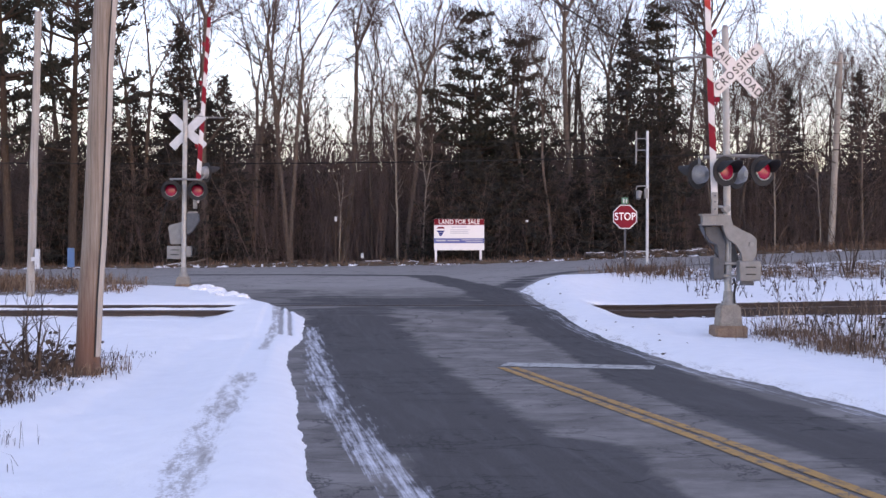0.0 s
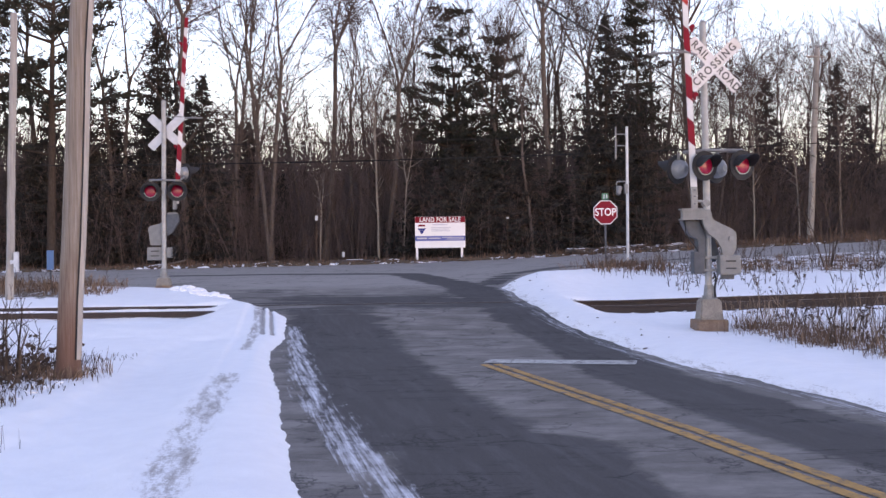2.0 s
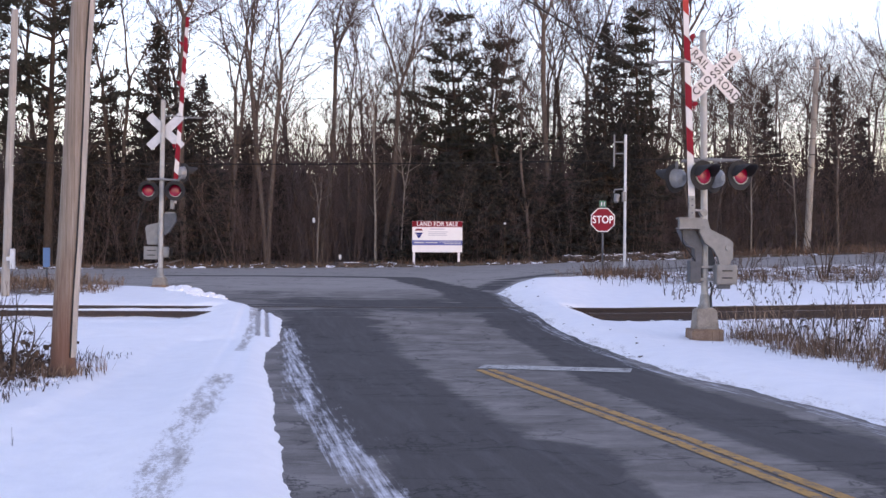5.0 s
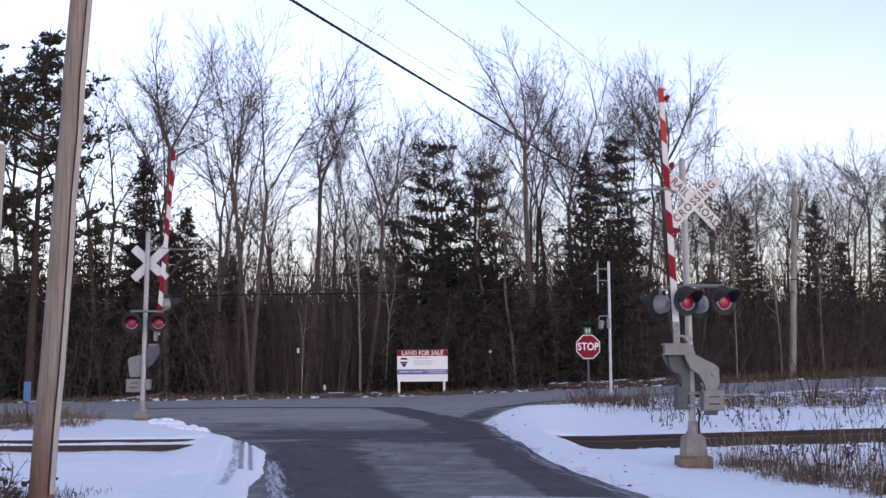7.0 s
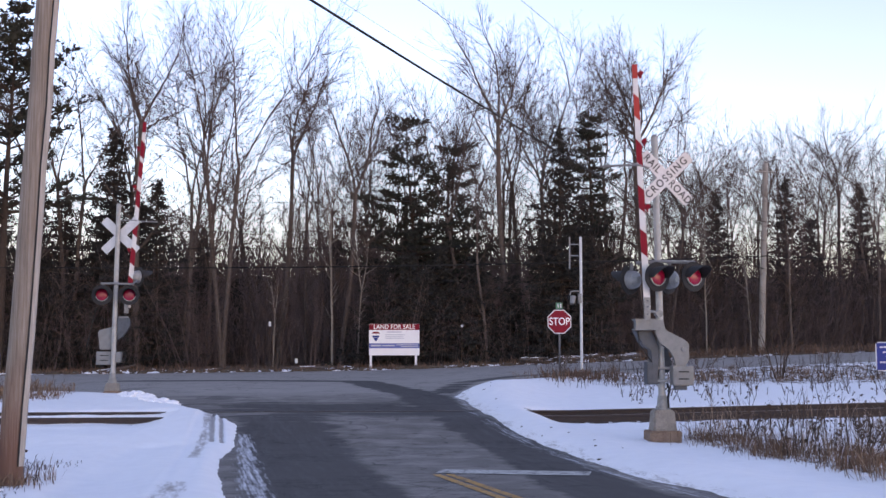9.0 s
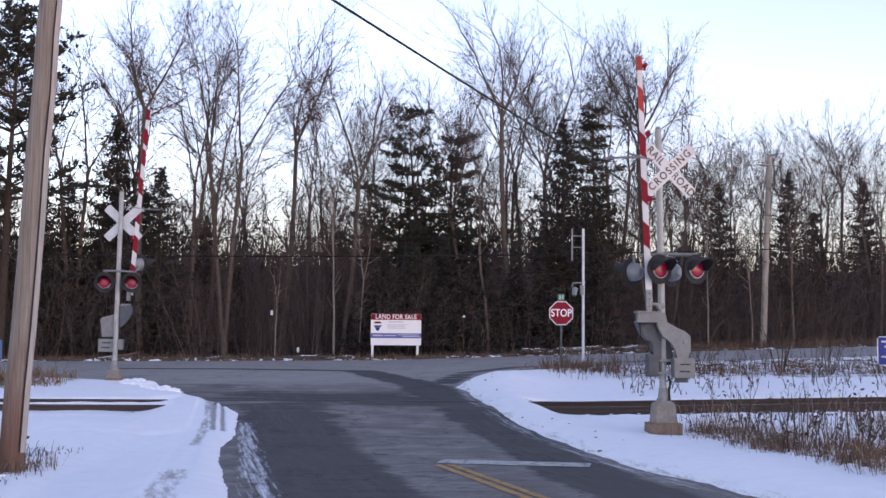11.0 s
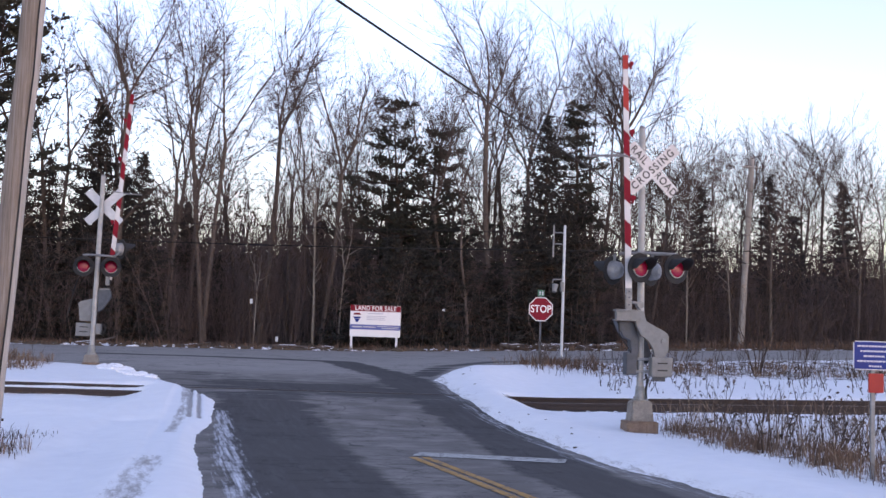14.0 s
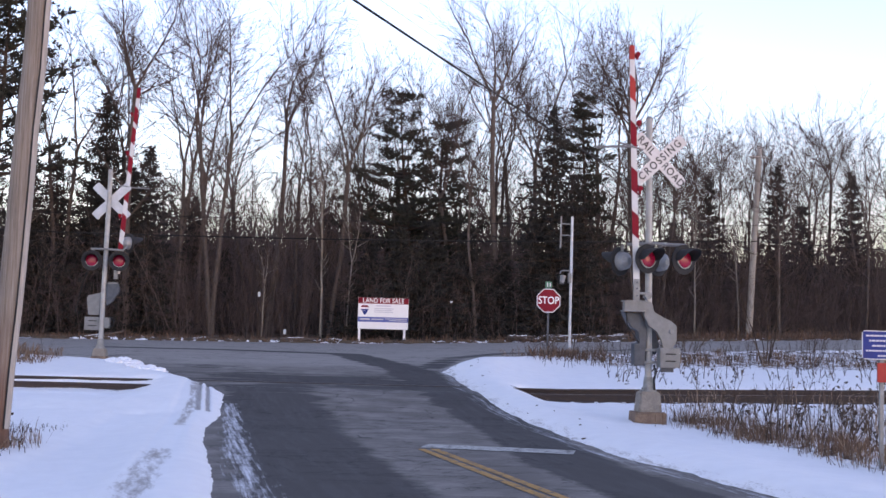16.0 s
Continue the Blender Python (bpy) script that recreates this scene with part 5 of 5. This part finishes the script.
def wire(a, b, sag, r, mat, label):
    a, b = Vector(a), Vector(b)
    pts = [(a.lerp(b, k / 40) - Vector((0, 0, sag * 4 * (k / 40) * (1 - k / 40))), r) for k in range(41)]
    v, f = tubes([pts], 6)
    ob = link_mesh("overhead_wire", v, f, mat)
    return tagged(ob, label, "cable", "overhead wires")


wire((-4.0, 14.2, 8.0), (19.05, 55.9, 5.9), 0.22, 0.024, M_WIRE, "thick black cable slung between two poles")
wire((-4.0, 14.2, 8.3), (19.05, 55.9, 6.3), 0.2, 0.004, M_WIREGREY, "thin grey wire slung between two poles")
wire((-3.97, 14.2, 9.27), (19.1, 55.9, 7.35), 0.15, 0.008, M_WIREGREY, "thin grey wire slung between two poles")
wire((-3.9, 14.2, 10.92), (19.3, 55.9, 9.35), 0.15, 0.008, M_WIREGREY, "thin grey wire slung between two poles")
for z, sag, r in ((6.0, 0.5, 0.026), (6.8, 0.4, 0.016), (7.7, 0.5, 0.012), (9.0, 0.4, 0.012)):
    wire((-36.0, 53.0, z), (19.1, 55.85, z + 0.55), sag, r, M_WIRE, "black cable along the far road")
    wire((19.1, 55.85, z + 0.55), (66.0, 60.0, z + 1.2), sag, r, M_WIRE, "black cable along the far road")


# ---- grasses, weeds and litter ----
def tufts(name, seed, spots, per, height, material, label, spread=0.18, wide=0.0045, category="grass"):
    """Bent dry blades in clumps at the given spots."""
    rng = random.Random(seed)
    verts, faces = [], []
    zs = ground_z([p[0] for p in spots], [p[1] for p in spots])
    for (x, y), z in zip(spots, zs):
        h0 = height * rng.uniform(0.35, 1.3)
        for _ in range(per):
            bx, by = x + rng.gauss(0, spread), y + rng.gauss(0, spread)
            h = h0 * rng.uniform(0.5, 1.1)
            lean = rng.choice((0.2, 0.45, 0.9))
            dx, dy = rng.gauss(0, lean) * h, rng.gauss(0, lean) * h
            a = rng.uniform(0, 3.14)
            wx, wy = wide * math.cos(a), wide * math.sin(a)
            k = len(verts)
            verts += [(bx - wx, by - wy, z - 0.03), (bx + wx, by + wy, z - 0.03), (bx + dx * 0.4 + wx, by + dy * 0.4 + wy, z + h * 0.6), (bx + dx * 0.4 - wx, by + dy * 0.4 - wy, z + h * 0.6), (bx + dx, by + dy, z + h * rng.uniform(0.55, 1.0))]
            faces += [(k, k + 1, k + 2, k + 3), (k + 3, k + 2, k + 4)]
    ob = link_mesh(name, verts, faces, material, smooth=False)
    return tagged(ob, label, category, kind="stuff")


def scatter(seed, n, x0, x1, y0, y1, keep=lambda x, y: True):
    rng = random.Random(seed)
    out = []
    while len(out) < n:
        x, y = rng.uniform(x0, x1), rng.uniform(y0, y1)
        if keep(x, y):
            out.append((x, y))
    return out


outside = lambda x, y: float(off_road(np.float64(x), np.float64(y))) > 0.25
on_verge = lambda x, y: -0.15 * noise.noise((x, y, 3)) < x - 5.45 - 0.12 * (20.3 - y) < 1.3 + 1.6 * noise.noise((x * 1.5, y * 1.5, 9))
clumped = lambda x, y: on_verge(x, y) and noise.noise((x * 1.3, y * 1.3, 12)) > 0.08
tufts("dry_grass", 69, scatter(69, 46, 5.2, 9.5, 12.5, 20.7, clumped), 26, 0.40, M_RUST, "rusty brown grass clumps poking through snow")
tufts("dry_grass", 61, scatter(61, 95, 5.2, 9.5, 12.5, 20.7, lambda x, y: on_verge(x, y) and noise.noise((x * 1.2, y * 1.2, 31)) > -0.12), 18, 0.32, M_DRY, "tan dry grass in clumps poking through snow")
tufts("dry_grass", 60, scatter(60, 120, 5.6, 11.5, 14.5, 22.5, lambda x, y: x > 5.6 + 0.12 * (20.3 - y)), 7, 0.72, M_STRAW, "tall pale straw stems standing in the snow", wide=0.004)
tufts("dry_grass", 62, scatter(62, 220, 9, 30, 15, 20.5), 12, 0.42, M_DRY, "tan dry grass in clumps poking through snow")
tufts("dry_grass", 63, scatter(63, 240, 4.3, 26, 33.5, 38.0, outside), 12, 0.30, M_DRY, "brown dry grass on the snowy verge", wide=0.009)
tufts("dry_grass", 64, scatter(64, 900, -26, -8.1, 29.6, 37.0, outside), 13, 0.38, M_DRY, "brown dry grass on the snowy verge", wide=0.009)
tufts("dry_grass", 65, scatter(65, 420, -8.6, -4.15, 10.6, 17.0, lambda x, y: x < -4.05 - 0.10 * (y - 11) + 0.5 * noise.noise((x, y, 1)) and noise.noise((x * 0.9, y * 0.9, 4)) > -0.25), 18, 0.15, M_WEED, "brown dry grass tangled round the pole's foot")
tufts("dry_grass", 66, scatter(66, 34, -4.75, -4.05, 13.7, 14.8), 9, 0.26, M_DRY, "brown dry grass tangled round the pole's foot")
tufts("dry_grass", 67, scatter(67, 900, -40, 44, 51.2, 54.5), 10, 0.35, M_RUST, "tan dry grass along the wood's edge", wide=0.012)
tufts("dry_grass", 70, scatter(70, 420, 12, 44, 51.2, 54.5), 11, 0.55, M_RUST, "rusty brown grass along the wood's edge", wide=0.014)
tufts("dry_grass", 58, scatter(58, 30, 4.8, 7.6, 34.8, 37.2, outside), 16, 0.38, M_RUST, "brown dry grass round the foot of the stop sign", wide=0.010)
tufts("dry_grass", 68, scatter(68, 9, -4.4, -3.2, 7.6, 9.4), 12, 0.20, M_WEED, "few dry grass blades in the snow", wide=0.0025, spread=0.10)
brush("dead_weeds", 71, 330, (6.0, 12.5, 14.8, 22.3), (0.4, 1.05), 0.012, "dark dead weed stems with curled leaves in the snow", M_WEED, 5, "weeds", 380)
brush("dead_weeds", 72, 200, (13.0, 30, 17.5, 23), (0.4, 1.1), 0.008, "dark dead weed stems in the snow", M_WEED, 5, "weeds")
brush("dead_weeds", 73, 420, (5.0, 24, 32.0, 37.5), (0.4, 1.3), 0.010, "dark dead weed stems in the snow", M_WEED, 5, "weeds")
brush("dead_weeds", 74, 260, (-8.0, -4.5, 11.2, 16.0), (0.25, 0.75), 0.006, "dark dead weed stems beside the pole", M_WEED, 6, "weeds", 800)
brush("dead_weeds", 75, 160, (-26, -9, 29, 35), (0.4, 1.0), 0.010, "dark dead weed stems in the snow", M_WEED, 5, "weeds")
brush("dead_weeds", 76, 34, (5.8, 16, 22.4, 24.3), (0.2, 0.5), 0.008, "dark dead weed stems in the snow", M_WEED, 6, "weeds", 90)
brush("dead_weeds", 77, 150, (6.0, 18, 27.4, 30.5), (0.2, 0.6), 0.013, "dark dead weeds with curled leaves beyond the rails", M_WEED, 6, "weeds", 130)


def shrub(seed, x, y, h, stems, label, thick=0.45):
    rng = random.Random(seed)
    ob = thing("bare_shrub", (x, y, gz(x, y)), label, "shrub", "bare shrubs")
    big, thin = [], []
    for _ in range(stems):
        a = rng.uniform(0, 6.3)
        s = limb(rng, (0.1 * math.cos(a), 0.1 * math.sin(a), -0.08), (0.28 * math.cos(a), 0.28 * math.sin(a), 1), h * rng.uniform(0.6, 1), (0.014 + 0.010 * h) * thick, 0.004, 0.12, 0.03, 5)
        big.append(s)
        for _ in range(7):
            q, r, d = point_on(s, rng.uniform(0.3, 0.98))
            t = limb(rng, q, sideways(rng, d, rng.uniform(0.4, 1.0), rng.uniform(0, 6.3)), h * rng.uniform(0.15, 0.4), r * 0.6, 0.003, 0.16, 0.05, 3)
            thin.append(t)
            for _ in range(2):
                q2, r2, d2 = point_on(t, rng.uniform(0.3, 0.95))
                thin.append(limb(rng, q2, sideways(rng, d2, rng.uniform(0.4, 1.0), rng.uniform(0, 6.3)), h * rng.uniform(0.06, 0.16), r2 * 0.7, 0.003, 0.16, 0.05, 2))
    v, f = tubes(big, 5)
    link_mesh("trunk", v, f, M_WEED, ob)
    v, f = tubes(thin, 3)
    link_mesh("crown", v, f, M_WEED, ob)
    return ob


shrub(81, -4.98, 14.1, 1.15, 6, "dark leafless shrub beside the wooden pole", 1.0)
shrub(82, -5.6, 13.6, 0.8, 5, "dark leafless shrub beside the wooden pole", 0.9)
shrub(83, 8.9, 32.5, 2.0, 3, "thin leafless sapling on the snowy verge")
shrub(84, 12.3, 35.0, 3.0, 7, "leafless spreading shrub on the snowy verge")
shrub(85, 9.7, 34.0, 2.2, 3, "thin leafless sapling on the snowy verge")
shrub(86, 13.4, 34.0, 1.6, 6, "leafless spreading shrub on the snowy verge")
shrub(87, 5.4, 34.0, 1.1, 5, "low leafless shrub by the stop sign")
shrub(88, 16.0, 33.0, 1.6, 7, "leafless spreading shrub on the snowy verge")


def rubble(name, seed, spots, size, material, label, category):
    rng = random.Random(seed)
    verts, faces = [], []
    zs = ground_z([p[0] for p in spots], [p[1] for p in spots])
    for (x, y), z in zip(spots, zs):
        s = size * rng.uniform(0.4, 1.4)
        bm = bmesh.new()
        bmesh.ops.create_icosphere(bm, subdivisions=1, radius=s)
        k = len(verts)
        for v in bm.verts:
            n = v.co * rng.uniform(0.7, 1.25)
            verts.append((x + n.x * 1.4, y + n.y, z + max(-0.05, n.z * 0.6) + s * 0.1))
        faces += [tuple(v.index + k for v in f.verts) for f in bm.faces]
        bm.free()
    ob = link_mesh(name, verts, faces, material, smooth=False)
    return tagged(ob, label, category, kind="stuff")


M_SNOWLUMP = surface("lumped_snow", (0.70, 0.72, 0.78), (0.86, 0.87, 0.90), 6, 0.7, 0, 0.3, 0.02)
M_LITTER = surface("leaf_litter_clods", (0.04, 0.03, 0.022), (0.14, 0.095, 0.06), 7, 0.95, 0, 0.5, 0.02)
rubble("snow_lumps", 91, scatter(91, 700, -24, 30, 51.4, 53.4), 0.085, M_SNOWLUMP, "broken snow lumps along the road's far edge", "snow")
rubble("litter_clods", 92, scatter(92, 800, -28, 34, 51.05, 53.8), 0.14, M_LITTER, "brown leaf litter heaped along the verge", "litter")
rubble("litter_clods", 93, scatter(93, 16, 2.4, 4.4, 17, 31, lambda x, y: 0.05 < float(off_road(np.float64(x), np.float64(y))) < 0.8), 0.020, M_LITTER, "small dark clods thrown on the snowbank", "litter")
rubble("snow_lumps", 95, scatter(95, 120, 5.2, 9.5, 12.5, 20.7, on_verge), 0.05, M_SNOWLUMP, "small snow lumps caught in the dry grass", "snow")
rubble("snow_lumps", 96, scatter(96, 150, -8.0, -4.2, 10.6, 15.5), 0.05, M_SNOWLUMP, "small snow lumps caught in the dry grass", "snow")
rubble("snow_lumps", 94, scatter(94, 70, -6.5, -4.3, 27.8, 31.0, lambda x, y: 0.1 < float(off_road(np.float64(x), np.float64(y))) < 0.8), 0.085, M_SNOWLUMP, "ploughed snow lumps by the crossing", "snow")


def log(seed, x, y, length, turn, r, heap=0.0):
    rng = random.Random(seed)
    ob = thing("fallen_log", (x, y, gz(x, y) + r * 0.8), "snow-dusted fallen log by the roadside", "log", "logs in the brush pile")
    p = limb(rng, (-length / 2, 0, 0), (1, 0, 0.02), length, r, r * 0.7, 0.04, 0.0, 5)
    v, f = tubes([p], 8)
    link_mesh("bark", v, f + [tuple(range(8)), tuple(range(len(v) - 8, len(v)))], M_BARK, ob)
    q = [(a + Vector((0, 0, b * 0.78)), b * 0.42) for a, b in p[1:4]]
    v, f = tubes([q], 7)
    link_mesh("snow_cap", v, f, M_SNOWLUMP, ob, "thin snow lying on the bark")
    ob.matrix_world = pose(x, y, gz(x, y) + r * 0.8 + heap * rng.random(), 0, rng.uniform(-8, 8), turn)


for k in range(66):
    log(200 + k, 6.6 + 5.6 * rng.random(), 51.9 + 1.2 * rng.random(), rng.uniform(0.35, 1.1), rng.uniform(-80, 80), rng.uniform(0.045, 0.09), 0.2)
for k in range(8):
    log(240 + k, -14 + 14.0 * rng.random(), 52.4 + 1.2 * rng.random(), rng.uniform(1.0, 2.4), rng.uniform(-50, 50), rng.uniform(0.04, 0.08))

for x, y, h, tagh in ((-5.1, 54.6, 2.25, 0.22), (-3.75, 53.2, 0.55, 0.22), (3.95, 54.8, 1.9, 0.10)):
    ob = thing("marker_stake", (x, y, gz(x, y)), "thin stake with a pale tag at the wood's edge", "stake", "survey stakes")
    bm = bmesh.new()
    rod(bm, (0, 0, -0.2), (0.04, 0, h), 0.016, 0.012, 6)
    part("stake", bm, M_WEED, ob)
    bm = bmesh.new()
    box(bm, (-0.03, -0.03, h - tagh), (0.09, -0.015, h), 0.003)
    part("tag", bm, M_BACKWHITE, ob)


# ---- sleepers and tie plates showing under the near rail ----
bm = bmesh.new()
box(bm, (-0.11, -0.55, 0.0), (0.11, 2.0, 0.16), 0.012)
tie = tagged(part("sleeper", bm, M_TIE), "dark creosoted timber sleeper under the rails", "sleeper", "sleepers of the track", "structure")
bm = bmesh.new()
box(bm, (-0.09, -0.17, 0.161), (0.09, -0.04, 0.176), 0.003)
rod(bm, (-0.05, -0.12, 0.17), (-0.05, -0.12, 0.20), 0.018, 0.018, 6)
part("tie_plate", bm, M_RAIL, tie)
bm = bmesh.new()
bmesh.ops.create_icosphere(bm, subdivisions=1, radius=0.06)
for v in bm.verts:
    v.co = Vector((v.co.x * 1.1, -0.11 + v.co.y * 0.5, 0.18 + v.co.z * 0.3))
part("snow_cap", bm, M_SNOWLUMP, tie, "small snow cap on the tie plate")
tie.matrix_world = pose(3.9, 25.0, -0.033)
for k in range(1, 34):
    x = 3.9 + 0.56 * k + rng.uniform(-0.04, 0.04)
    copy_thing(tie, pose(x, 25.0, -0.033 + float(climb(x)), 0, 0, rng.uniform(-1.5, 1.5)))
